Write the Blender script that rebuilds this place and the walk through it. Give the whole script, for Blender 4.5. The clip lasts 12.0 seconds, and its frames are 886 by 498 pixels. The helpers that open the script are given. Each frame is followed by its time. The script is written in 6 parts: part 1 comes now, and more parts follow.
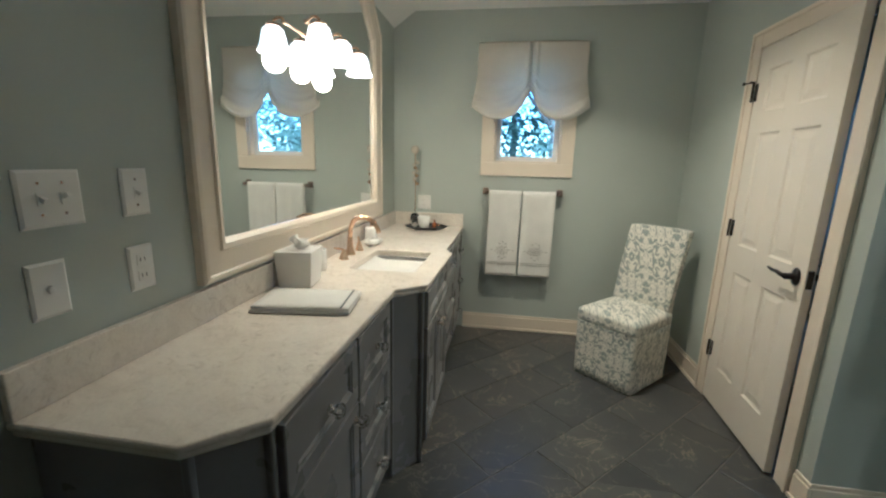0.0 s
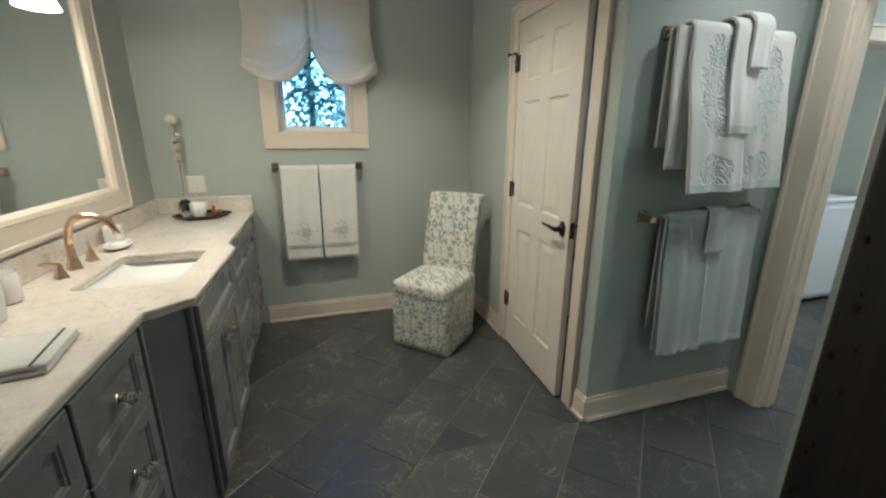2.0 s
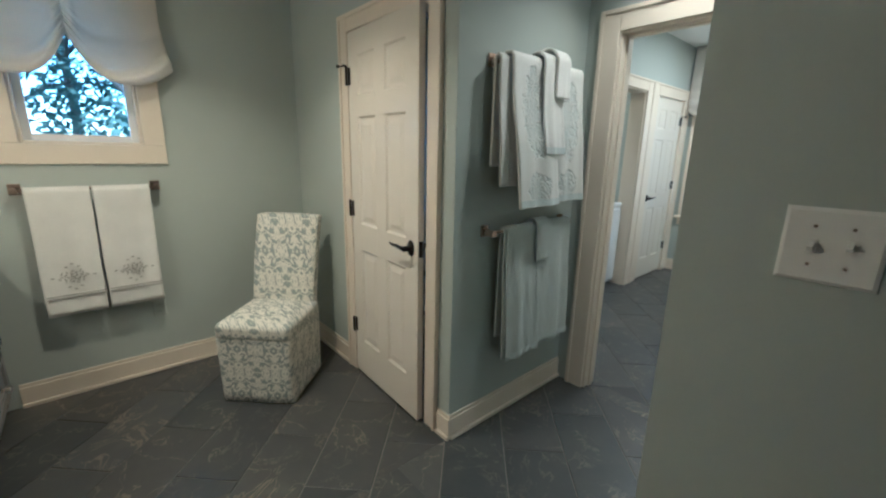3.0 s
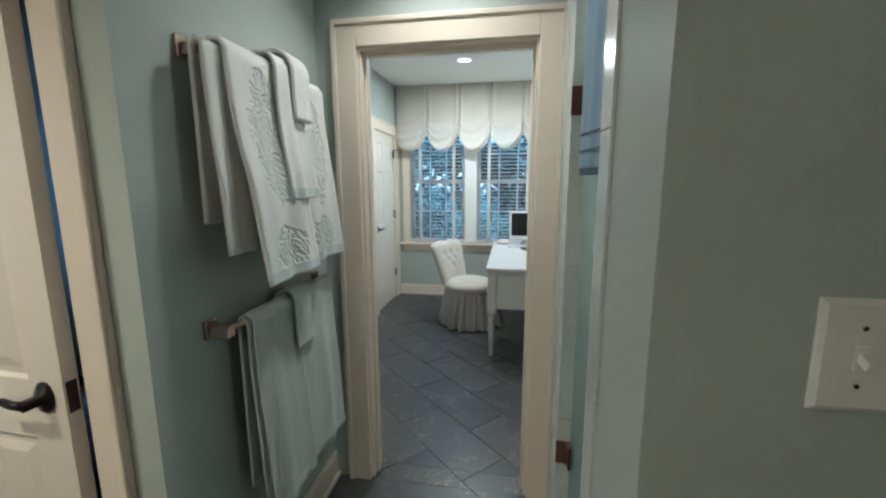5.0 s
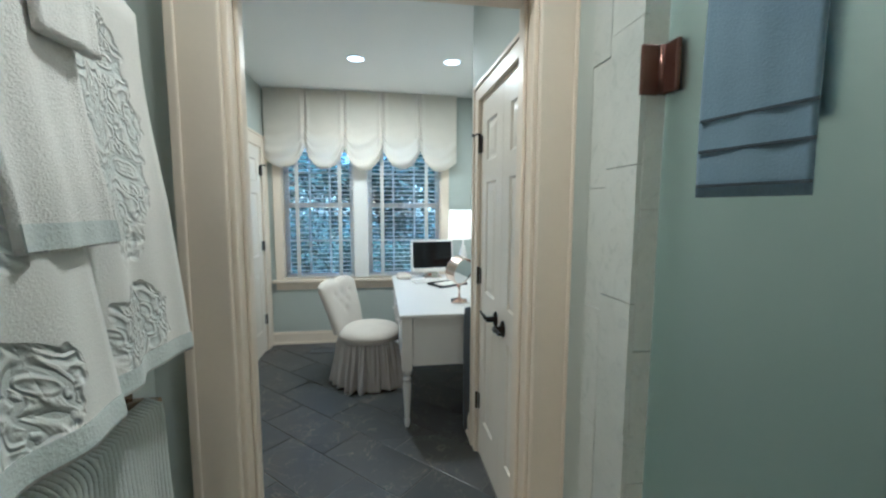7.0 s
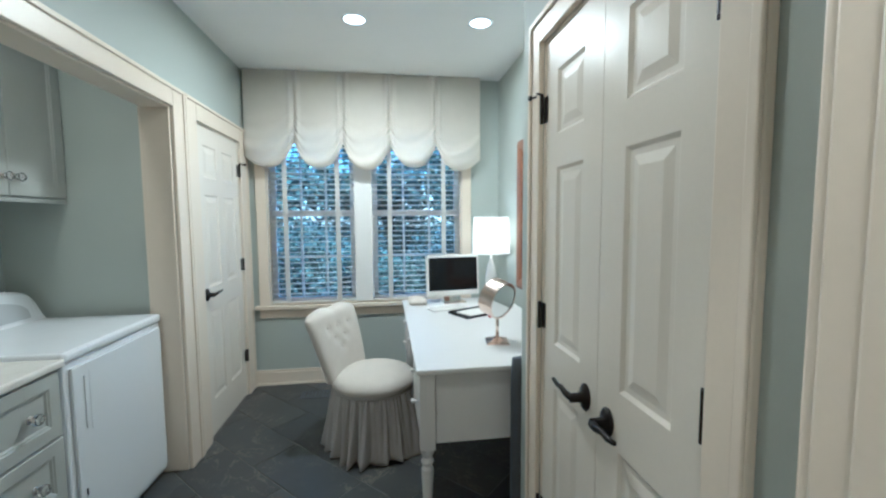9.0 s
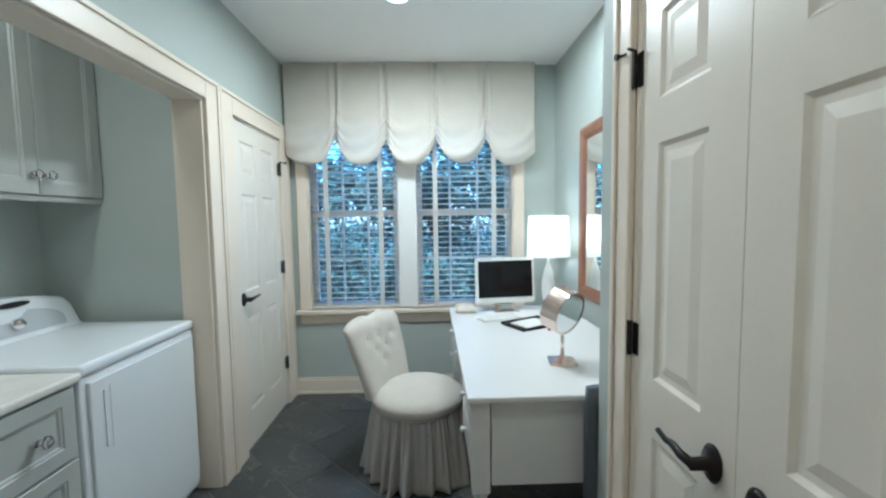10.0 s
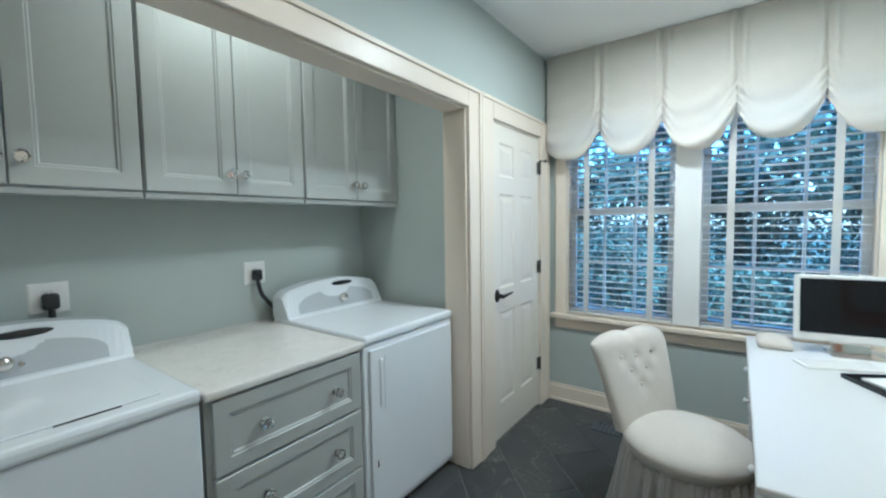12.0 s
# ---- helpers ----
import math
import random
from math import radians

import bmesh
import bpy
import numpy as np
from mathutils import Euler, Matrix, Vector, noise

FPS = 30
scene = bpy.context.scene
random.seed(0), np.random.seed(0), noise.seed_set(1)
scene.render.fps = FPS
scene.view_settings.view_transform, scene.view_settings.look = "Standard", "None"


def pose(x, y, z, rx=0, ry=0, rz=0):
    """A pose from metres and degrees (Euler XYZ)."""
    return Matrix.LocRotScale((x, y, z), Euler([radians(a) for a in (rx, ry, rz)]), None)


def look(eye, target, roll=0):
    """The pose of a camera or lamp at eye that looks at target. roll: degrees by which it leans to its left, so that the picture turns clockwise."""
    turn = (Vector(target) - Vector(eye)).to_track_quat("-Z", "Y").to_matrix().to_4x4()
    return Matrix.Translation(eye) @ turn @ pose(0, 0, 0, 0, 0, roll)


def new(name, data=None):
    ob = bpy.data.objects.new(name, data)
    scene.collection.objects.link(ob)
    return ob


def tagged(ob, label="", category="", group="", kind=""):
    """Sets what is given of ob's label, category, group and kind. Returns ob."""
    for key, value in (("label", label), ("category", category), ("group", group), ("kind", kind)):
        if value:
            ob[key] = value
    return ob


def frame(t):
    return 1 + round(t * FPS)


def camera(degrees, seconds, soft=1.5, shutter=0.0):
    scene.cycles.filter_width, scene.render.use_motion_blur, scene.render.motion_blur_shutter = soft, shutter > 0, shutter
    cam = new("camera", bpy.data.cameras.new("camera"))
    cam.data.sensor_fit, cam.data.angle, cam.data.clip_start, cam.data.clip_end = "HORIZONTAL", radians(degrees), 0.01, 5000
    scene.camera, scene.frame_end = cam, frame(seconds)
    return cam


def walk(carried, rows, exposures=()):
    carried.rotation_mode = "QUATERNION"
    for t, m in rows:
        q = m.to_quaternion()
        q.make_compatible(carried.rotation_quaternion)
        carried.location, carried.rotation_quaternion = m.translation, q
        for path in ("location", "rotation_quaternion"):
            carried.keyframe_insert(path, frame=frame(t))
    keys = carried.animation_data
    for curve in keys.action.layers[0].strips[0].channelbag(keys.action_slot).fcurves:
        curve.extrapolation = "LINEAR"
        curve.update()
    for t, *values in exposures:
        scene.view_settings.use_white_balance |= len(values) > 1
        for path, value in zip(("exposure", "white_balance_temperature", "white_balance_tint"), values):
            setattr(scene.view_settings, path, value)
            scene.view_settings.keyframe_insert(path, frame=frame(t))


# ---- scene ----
cam = camera(95.3, 12.0, soft=2.3)
PATH = [
    (0, (0.071, 0.2, 1.397), (-0.218, 2.135, 0.982), 1.5),
    (0.5, (0.119, 0.259, 1.385), (0.051, 2.197, 0.895), 0.5),
    (1, (0.133, 0.305, 1.381), (0.244, 2.228, 0.843), -0.2),
    (1.5, (0.189, 0.345, 1.387), (0.455, 2.252, 0.844), -0.6),
    (2, (0.177, 0.401, 1.402), (0.754, 2.238, 0.862), 0.2),
    (2.5, (0.169, 0.462, 1.419), (1.145, 2.128, 0.898), 1.1),
    (3, (0.188, 0.568, 1.416), (1.475, 2.025, 0.947), 1.2),
    (3.5, (0.251, 0.672, 1.434), (1.793, 1.883, 1.043), 0.9),
    (3.7, (0.294, 0.701, 1.442), (1.891, 1.843, 1.061), 0.8),
    (5.3, (0.712, 1.081, 1.46), (2.681, 1.256, 1.158), -0.7),
    (5.5, (0.786, 1.11, 1.457), (2.762, 1.219, 1.169), -1.0),
    (6, (0.966, 1.181, 1.447), (2.948, 1.135, 1.182), -0.1),
    (6.5, (1.13, 1.299, 1.477), (3.1, 1.061, 1.224), 0.5),
    (7, (1.326, 1.329, 1.465), (3.291, 1.02, 1.259), 0.2),
    (9, (2.153, 1.328, 1.434), (4.128, 1.053, 1.281), -0.4),
    (9.5, (2.327, 1.305, 1.421), (4.313, 1.118, 1.273), -0.6),
    (10, (2.446, 1.331, 1.416), (4.44, 1.276, 1.274), -0.8),
    (10.5, (2.529, 1.329, 1.415), (4.515, 1.53, 1.28), -1.2),
    (11, (2.601, 1.291, 1.401), (4.525, 1.823, 1.273), -1.2),
    (11.5, (2.638, 1.276, 1.407), (4.447, 2.121, 1.278), -1.1),
    (12, (2.667, 1.264, 1.414), (4.28, 2.44, 1.287), -0.9),
]
walk(cam, [(t, look(eye, target, roll)) for t, eye, target, roll in PATH],
     exposures=[(0.0, 2.48, 3720, -5), (3.0, 2.42, 3680, -5), (5.5, 2.42, 3720, -5), (9.0, 2.48, 3670, -5), (12.0, 2.50, 3620, -5)])

# ---- world, sun and lamps ----
world = bpy.data.worlds.new("sky")
scene.world = world
world.use_nodes = True
wt = world.node_tree
sky = wt.nodes.new("ShaderNodeTexSky")
sky.sky_type = "NISHITA"
sky.sun_disc = False
sky.sun_elevation, sky.sun_rotation = radians(39), radians(200)
wt.links.new(sky.outputs[0], wt.nodes["Background"].inputs[0])
wt.nodes["Background"].inputs[1].default_value = 0.15
sun = new("sun", bpy.data.lights.new("sun", "SUN"))
sun.data.energy, sun.data.angle, sun.data.color = 3.0, radians(0.6), (1.0, 0.95, 0.88)
sun.matrix_world = look((-3, -8, 7), (0, 0, 0))

WARM = (1.0, 0.57, 0.25)
SOFT = (1.0, 0.63, 0.34)
COOL = (1.0, 0.67, 0.39)


def spot_down(x, y, z, watts, colour, size=0.14):
    lamp = new("ceiling_area_lamp", bpy.data.lights.new("ceiling_area_lamp", "AREA"))
    lamp.data.shape, lamp.data.size, lamp.data.energy, lamp.data.color = "DISK", size, watts, colour
    lamp.data.spread = radians(176)
    lamp.matrix_world = pose(x, y, z)
    return lamp


# plan of the place, in metres
XL, YW, XD, YT = -0.86, 3.545, 1.395, 1.865
XC, XC2 = 2.35, 2.47
YS, YN, XS = 0.825, 0.86, 1.085
YB = -0.75
XF, YA, YR, YC, XK = 5.735, 2.475, 0.32, 0.765, 3.78
ZB, ZL = 2.54, 2.64
AX0, AX1, AYB = 2.50, 4.60, 3.36

# bath and corridor cans are added, unseen, placed to balance the light
ADDED_BATH_CANS = [(0.50, 2.48), (2.02, 1.30)]
LAUNDRY_CANS = [(4.75, 1.50), (4.70, 0.73), (3.15, 1.70), (3.55, 2.72)]
for x, y in ADDED_BATH_CANS:
    spot_down(x, y, ZB - 0.012, 3.1 if x < 1 else 1.35, WARM if x < 1 else SOFT).data.spread = radians(116)
for x, y in LAUNDRY_CANS:
    spot_down(x, y, ZL - 0.012, 1.5 if y > 2.5 else 1.8 if x < 4 else 5.7 if y > 1 else 1.8, SOFT if x < 4 else COOL)
# added lamp with no fitting, brightens the shower behind the frosted glass
spot_down(1.75, 0.2, ZB - 0.012, 1.6, SOFT)
table_bulb = new("table_bulb", bpy.data.lights.new("table_bulb", "POINT"))
table_bulb.data.energy, table_bulb.data.color, table_bulb.data.shadow_soft_size = 0.7, COOL, 0.03
table_bulb.matrix_world = pose(5.30, 0.50, 1.30)


# ---- materials ----
def nodes_of(name):
    m = bpy.data.materials.new(name)
    m.use_nodes = True
    return m, m.node_tree, m.node_tree.nodes["Principled BSDF"]


def noise_node(nt, scale, detail=4, rough=0.6, coord=None, distortion=0.0):
    n = nt.nodes.new("ShaderNodeTexNoise")
    n.inputs["Scale"].default_value, n.inputs["Detail"].default_value = scale, detail
    n.inputs["Roughness"].default_value, n.inputs["Distortion"].default_value = rough, distortion
    if coord is not None:
        nt.links.new(coord, n.inputs["Vector"])
    return n.outputs[0]


def ramp(nt, fac, stops):
    r = nt.nodes.new("ShaderNodeValToRGB")
    els = r.color_ramp.elements
    els[0].position, els[0].color = stops[0][0], (*stops[0][1], 1)
    els[1].position, els[1].color = stops[-1][0], (*stops[-1][1], 1)
    for p, c in stops[1:-1]:
        e = els.new(p)
        e.color = (*c, 1)
    nt.links.new(fac, r.inputs[0])
    return r.outputs[0]


def blend(nt, fac, a, b, mode="MIX"):
    n = nt.nodes.new("ShaderNodeMix")
    n.data_type, n.blend_type = "RGBA", mode
    for key, v in ((0, fac), (6, a), (7, b)):
        if isinstance(v, (int, float)):
            n.inputs[key].default_value = v
        elif isinstance(v, tuple):
            n.inputs[key].default_value = (*v, 1)
        else:
            nt.links.new(v, n.inputs[key])
    return n.outputs[2]


def maths(nt, op, a, b=0.0):
    n = nt.nodes.new("ShaderNodeMath")
    n.operation = op
    for i, v in enumerate((a, b)):
        if isinstance(v, (int, float)):
            n.inputs[i].default_value = v
        else:
            nt.links.new(v, n.inputs[i])
    return n.outputs[0]


def coords(nt, kind="Object"):
    return nt.nodes.new("ShaderNodeTexCoord").outputs[kind]


def world_pos(nt):
    return nt.nodes.new("ShaderNodeNewGeometry").outputs["Position"]


def bump(nt, p, height, strength, distance=0.01):
    b = nt.nodes.new("ShaderNodeBump")
    b.inputs["Strength"].default_value, b.inputs["Distance"].default_value = strength, distance
    nt.links.new(height, b.inputs["Height"])
    nt.links.new(b.outputs[0], p.inputs["Normal"])


def plain(name, c, rough=0.5, metal=0.0, var=0.06, fine=60, coarse=3, bumps=0.12, dist=0.002, coat=0.0):
    """Paint, metal, plaster: a colour that varies at two scales, with a fine relief."""
    m, nt, p = nodes_of(name)
    pos = world_pos(nt)
    a = noise_node(nt, coarse, 4, 0.6, pos)
    b = noise_node(nt, fine, 3, 0.6, pos)
    lo, hi = tuple(v * (1 - var) for v in c), tuple(min(1, v * (1 + var)) for v in c)
    col = ramp(nt, a, [(0.3, lo), (0.7, hi)])
    col = blend(nt, 0.35, col, ramp(nt, b, [(0.3, lo), (0.7, hi)]))
    nt.links.new(col, p.inputs["Base Color"])
    nt.links.new(ramp(nt, a, [(0.3, (rough * 0.85,) * 3), (0.7, (min(1, rough * 1.15),) * 3)]), p.inputs["Roughness"])
    p.inputs["Metallic"].default_value = metal
    p.inputs["Coat Weight"].default_value = coat
    if bumps:
        bump(nt, p, b, bumps, dist)
    return m


def fabric(name, c, c2=None, weave=900, var=0.07, bumps=0.5, translucent=0.0, slub=0.0):
    m, nt, p = nodes_of(name)
    pos = world_pos(nt)
    a = noise_node(nt, 9, 4, 0.6, pos)
    b = noise_node(nt, weave * 0.35, 2, 0.5, pos)
    lo, hi = tuple(v * (1 - var) for v in c), tuple(min(1, v * (1 + var)) for v in (c2 or c))
    nt.links.new(blend(nt, 0.5, ramp(nt, a, [(0.3, lo), (0.7, hi)]), ramp(nt, b, [(0.3, lo), (0.7, hi)])), p.inputs["Base Color"])
    p.inputs["Roughness"].default_value = 0.95
    p.inputs["Sheen Weight"].default_value = 0.15
    bump(nt, p, b, bumps, 0.003)
    if slub:
        wv = nt.nodes.new("ShaderNodeTexWave")
        wv.bands_direction = "Z"
        wv.inputs["Scale"].default_value, wv.inputs["Distortion"].default_value = slub, 0.5
        wv.inputs["Detail Scale"].default_value = 0.6
        nt.links.new(pos, wv.inputs["Vector"])
        bump(nt, p, wv.outputs["Fac"], 0.45, 0.004)
    if translucent:
        out = nt.nodes["Material Output"]
        tr = nt.nodes.new("ShaderNodeBsdfTranslucent")
        tr.inputs[0].default_value = (*c, 1)
        mix = nt.nodes.new("ShaderNodeMixShader")
        mix.inputs[0].default_value = translucent
        nt.links.new(p.outputs[0], mix.inputs[1])
        nt.links.new(tr.outputs[0], mix.inputs[2])
        nt.links.new(mix.outputs[0], out.inputs[0])
    return m


def slate():
    m, nt, p = nodes_of("slate")
    pos = world_pos(nt)
    info = nt.nodes.new("ShaderNodeObjectInfo").outputs["Random"]
    shift = nt.nodes.new("ShaderNodeVectorMath")
    shift.operation = "ADD"
    sc = nt.nodes.new("ShaderNodeCombineXYZ")
    nt.links.new(maths(nt, "MULTIPLY", info, 37.0), sc.inputs[0])
    nt.links.new(maths(nt, "MULTIPLY", info, 91.0), sc.inputs[1])
    nt.links.new(pos, shift.inputs[0])
    nt.links.new(sc.outputs[0], shift.inputs[1])
    v = shift.outputs[0]
    a = noise_node(nt, 3.2, 6, 0.62, v, 0.5)
    b = noise_node(nt, 9, 4, 0.60, v, 0.3)
    vein = noise_node(nt, 4.5, 5, 0.60, v, 0.8)
    base = ramp(nt, a, [(0.26, (0.038, 0.041, 0.046)), (0.5, (0.054, 0.058, 0.063)), (0.62, (0.073, 0.075, 0.073)), (0.76, (0.112, 0.116, 0.112))])
    rust = ramp(nt, b, [(0.30, (0.058, 0.062, 0.066)), (0.62, (0.075, 0.076, 0.074)), (0.80, (0.12, 0.112, 0.10))])
    col = blend(nt, 0.45, base, rust)
    line = ramp(nt, vein, [(0.488, (0, 0, 0)), (0.496, (1, 1, 1)), (0.504, (1, 1, 1)), (0.512, (0, 0, 0))])
    col = blend(nt, maths(nt, "MULTIPLY", line, ramp(nt, a, [(0.42, (0, 0, 0)), (0.62, (0.75, 0.75, 0.75))])), col, (0.24, 0.205, 0.16))
    tone = ramp(nt, info, [(0.0, (0.74, 0.75, 0.76)), (0.35, (0.90, 0.93, 0.91)), (0.7, (1.06, 1.02, 0.95)), (1.0, (1.25, 1.23, 1.16))])
    nt.links.new(blend(nt, 1.0, col, tone, "MULTIPLY"), p.inputs["Base Color"])
    nt.links.new(ramp(nt, b, [(0.3, (0.30,) * 3), (0.7, (0.38,) * 3)]), p.inputs["Roughness"])
    bump(nt, p, b, 0.12, 0.006)
    return m


def marble(name, c, vein, rough=0.22, scale=5.0):
    """Mottled stone: soft clouds, broken brown veins and a fine speckle."""
    m, nt, p = nodes_of(name)
    pos = world_pos(nt)
    a = noise_node(nt, scale, 8, 0.68, pos, 1.2)
    b = noise_node(nt, scale * 3.2, 7, 0.7, pos, 1.8)
    e = noise_node(nt, scale * 0.35, 3, 0.5, pos)
    d = noise_node(nt, 160, 2, 0.5, pos)
    half = tuple(0.62 * x + 0.38 * y for x, y in zip(c, vein))
    col = ramp(nt, a, [(0.28, half), (0.44, tuple(0.85 * x + 0.15 * y for x, y in zip(c, vein))), (0.60, c)])
    line = ramp(nt, b, [(0.34, (0.75, 0.75, 0.75)), (0.43, (0.18, 0.18, 0.18)), (0.50, (0, 0, 0))])
    where = ramp(nt, e, [(0.42, (1, 1, 1)), (0.66, (0.25, 0.25, 0.25))])
    col = blend(nt, maths(nt, "MULTIPLY", line, where), col, vein)
    col = blend(nt, 0.10, col, ramp(nt, d, [(0.4, vein), (0.6, c)]))
    nt.links.new(col, p.inputs["Base Color"])
    p.inputs["Roughness"].default_value = rough
    return m


def damask(name, ground, figure, scale, relief=0.6, lo=0.47, hi=0.53, zone=False):
    """Cloth with a mirrored scroll figure."""
    m, nt, p = nodes_of(name)
    sep = nt.nodes.new("ShaderNodeSeparateXYZ")
    nt.links.new(coords(nt), sep.inputs[0])
    u = maths(nt, "PINGPONG", maths(nt, "ADD", sep.outputs[0], sep.outputs[1]), scale)
    w = maths(nt, "PINGPONG", maths(nt, "SUBTRACT", sep.outputs[2], sep.outputs[1]), scale * 1.3)
    com = nt.nodes.new("ShaderNodeCombineXYZ")
    nt.links.new(u, com.inputs[0])
    nt.links.new(w, com.inputs[2])
    f = noise_node(nt, (2.1 if zone else 3.3) / scale, 1.0, 0.5, com.outputs[0], 2.0 if zone else 1.1)
    mask = ramp(nt, f, [(lo, (0, 0, 0)), (hi, (1, 1, 1))])
    if not zone:
        on, off = (1, 1, 1), (0, 0, 0)
        mask = ramp(nt, f, [(0.385, on), (0.41, off), (0.55, off), (0.575, on)])
    if zone:
        def oval(cz, rx, rz):
            a = maths(nt, "POWER", maths(nt, "DIVIDE", sep.outputs[0], rx), 2.0)
            b = maths(nt, "POWER", maths(nt, "DIVIDE", maths(nt, "SUBTRACT", sep.outputs[2], cz), rz), 2.0)
            return maths(nt, "SUBTRACT", 1.0, maths(nt, "ADD", a, b))
        o = maths(nt, "MAXIMUM", oval(-0.22, 0.10, 0.21), oval(-0.54, 0.09, 0.075))
        o = maths(nt, "ADD", o, maths(nt, "MULTIPLY", maths(nt, "SUBTRACT", noise_node(nt, 22, 2, 0.5, com.outputs[0]), 0.5), 2.4))
        inner = ramp(nt, o, [(0.0, (0, 0, 0)), (0.30, (1, 1, 1))])
        fig = blend(nt, mask, (0.25, 0.25, 0.25), (1, 1, 1))
        mask = blend(nt, 1.0, inner, fig, "MULTIPLY")
    pos = world_pos(nt)
    b = noise_node(nt, 320, 2, 0.5, pos)
    g = blend(nt, b, tuple(v * 0.9 for v in ground), ground)
    k = blend(nt, b, tuple(v * 0.85 for v in figure), figure)
    nt.links.new(blend(nt, mask, g, k), p.inputs["Base Color"])
    p.inputs["Roughness"].default_value = 0.92
    p.inputs["Sheen Weight"].default_value = 0.12
    bump(nt, p, maths(nt, "ADD", maths(nt, "MULTIPLY", mask, -relief), maths(nt, "MULTIPLY", b, 0.07 if zone else 0.25)), 0.95 if zone else 0.5, 0.010 if zone else 0.003)
    return m


def wood(name, dark, light, rough=0.4, scale=6.0):
    m, nt, p = nodes_of(name)
    mp = nt.nodes.new("ShaderNodeMapping")
    mp.inputs["Scale"].default_value = (14, 14, 1.2)
    nt.links.new(world_pos(nt), mp.inputs[0])
    a = noise_node(nt, scale, 6, 0.65, mp.outputs[0], 0.5)
    b = noise_node(nt, 2.5, 3, 0.5, world_pos(nt))
    nt.links.new(blend(nt, 0.3, ramp(nt, a, [(0.3, dark), (0.7, light)]), ramp(nt, b, [(0.3, dark), (0.7, light)])), p.inputs["Base Color"])
    p.inputs["Roughness"].default_value = rough
    bump(nt, p, a, 0.2, 0.003)
    return m


def clear_glass(name, colour=(1, 1, 1), rough=0.0, ior=1.45):
    m, nt, p = nodes_of(name)
    p.inputs["Base Color"].default_value = (*colour, 1)
    p.inputs["Transmission Weight"].default_value = 1
    p.inputs["Roughness"].default_value, p.inputs["IOR"].default_value = rough, ior
    return m


def glow(name, colour, strength, base=(0.8, 0.8, 0.8)):
    m, nt, p = nodes_of(name)
    p.inputs["Base Color"].default_value = (*base, 1)
    p.inputs["Emission Color"].default_value, p.inputs["Emission Strength"].default_value = (*colour, 1), strength
    return m


M_WALL = plain("wall_paint", (0.462, 0.497, 0.460), 0.6, var=0.03, fine=220, coarse=1.5, bumps=0.12, dist=0.001)
M_CEIL = plain("ceiling_paint", (0.84, 0.84, 0.82), 0.8, var=0.02, fine=200, bumps=0.1, dist=0.001)
M_TRIM = plain("trim_paint", (0.77, 0.69, 0.56), 0.38, var=0.03, fine=90, coarse=2, bumps=0.06, dist=0.001)
M_DOOR = plain("door_paint", (0.76, 0.71, 0.61), 0.36, var=0.03, fine=110, coarse=2, bumps=0.08, dist=0.001)
M_CAB = plain("grey_cabinet_paint", (0.435, 0.45, 0.42), 0.35, var=0.04, fine=90, bumps=0.05, dist=0.001)
M_VAN = plain("vanity_paint", (0.21, 0.21, 0.208), 0.28, var=0.06, fine=80, bumps=0.06, dist=0.001)
M_APPL = plain("appliance_enamel", (0.78, 0.80, 0.82), 0.22, var=0.01, fine=60, bumps=0.02, dist=0.0005, coat=0.3)
M_APPL_GREY = plain("appliance_grey_panel", (0.48, 0.50, 0.52), 0.3, var=0.02)
M_BRONZE = plain("oil_rubbed_bronze", (0.025, 0.022, 0.020), 0.35, 0.7, var=0.2)
M_NICKEL = plain("brushed_nickel", (0.50, 0.40, 0.33), 0.22, 1.0, var=0.08)
M_BRASS = plain("brushed_brass", (0.66, 0.47, 0.30), 0.24, 1.0, var=0.08)
M_CHROME = plain("polished_chrome", (0.80, 0.76, 0.72), 0.06, 1.0, var=0.03, bumps=0)
M_PLASTIC = plain("white_plastic", (0.80, 0.79, 0.75), 0.35, var=0.01, bumps=0)
M_BLIND = fabric("blind_slat", (0.88, 0.87, 0.84), weave=200, var=0.02, bumps=0.05, translucent=0.25)
# whiter than the trim: daylight glow at the windows put into the colour
M_SASH = plain("sash_daylit_white", (0.83, 0.82, 0.79), 0.35, var=0.02, fine=90, bumps=0.05, dist=0.001)
M_BLACK = plain("black_plastic", (0.012, 0.012, 0.013), 0.3, var=0.2)
M_DARK = plain("shadow_recess", (0.02, 0.02, 0.02), 0.8, var=0.1)
M_SLATE = slate()
M_GROUT = plain("grout", (0.22, 0.20, 0.175), 0.9, var=0.15, fine=120, bumps=0.4)
M_GROUT_PALE = plain("pale_grout", (0.44, 0.45, 0.42), 0.9, var=0.08, fine=120, bumps=0.3)
M_QUARTZ = marble("quartz_top", (0.80, 0.75, 0.66), (0.40, 0.34, 0.28), 0.18, 7)
M_QUARTZ2 = marble("pale_quartz_top", (0.76, 0.74, 0.68), (0.52, 0.49, 0.43), 0.18, 7)
M_TILE = marble("shower_tile", (0.60, 0.62, 0.58), (0.44, 0.47, 0.44), 0.25, 5)
M_PORC = plain("porcelain", (0.86, 0.85, 0.82), 0.12, var=0.01, bumps=0, coat=0.4)
M_SHADE = fabric("shade_fabric", (0.93, 0.90, 0.83), weave=700, translucent=0.55, slub=26)
M_TOWEL_W = fabric("white_towel", (0.76, 0.75, 0.71), weave=900, bumps=0.8)
M_TOWEL_B = fabric("blue_towel", (0.18, 0.25, 0.33), weave=900, bumps=0.35)
M_TOWEL_BAND = fabric("dark_blue_band", (0.045, 0.06, 0.075), weave=700)
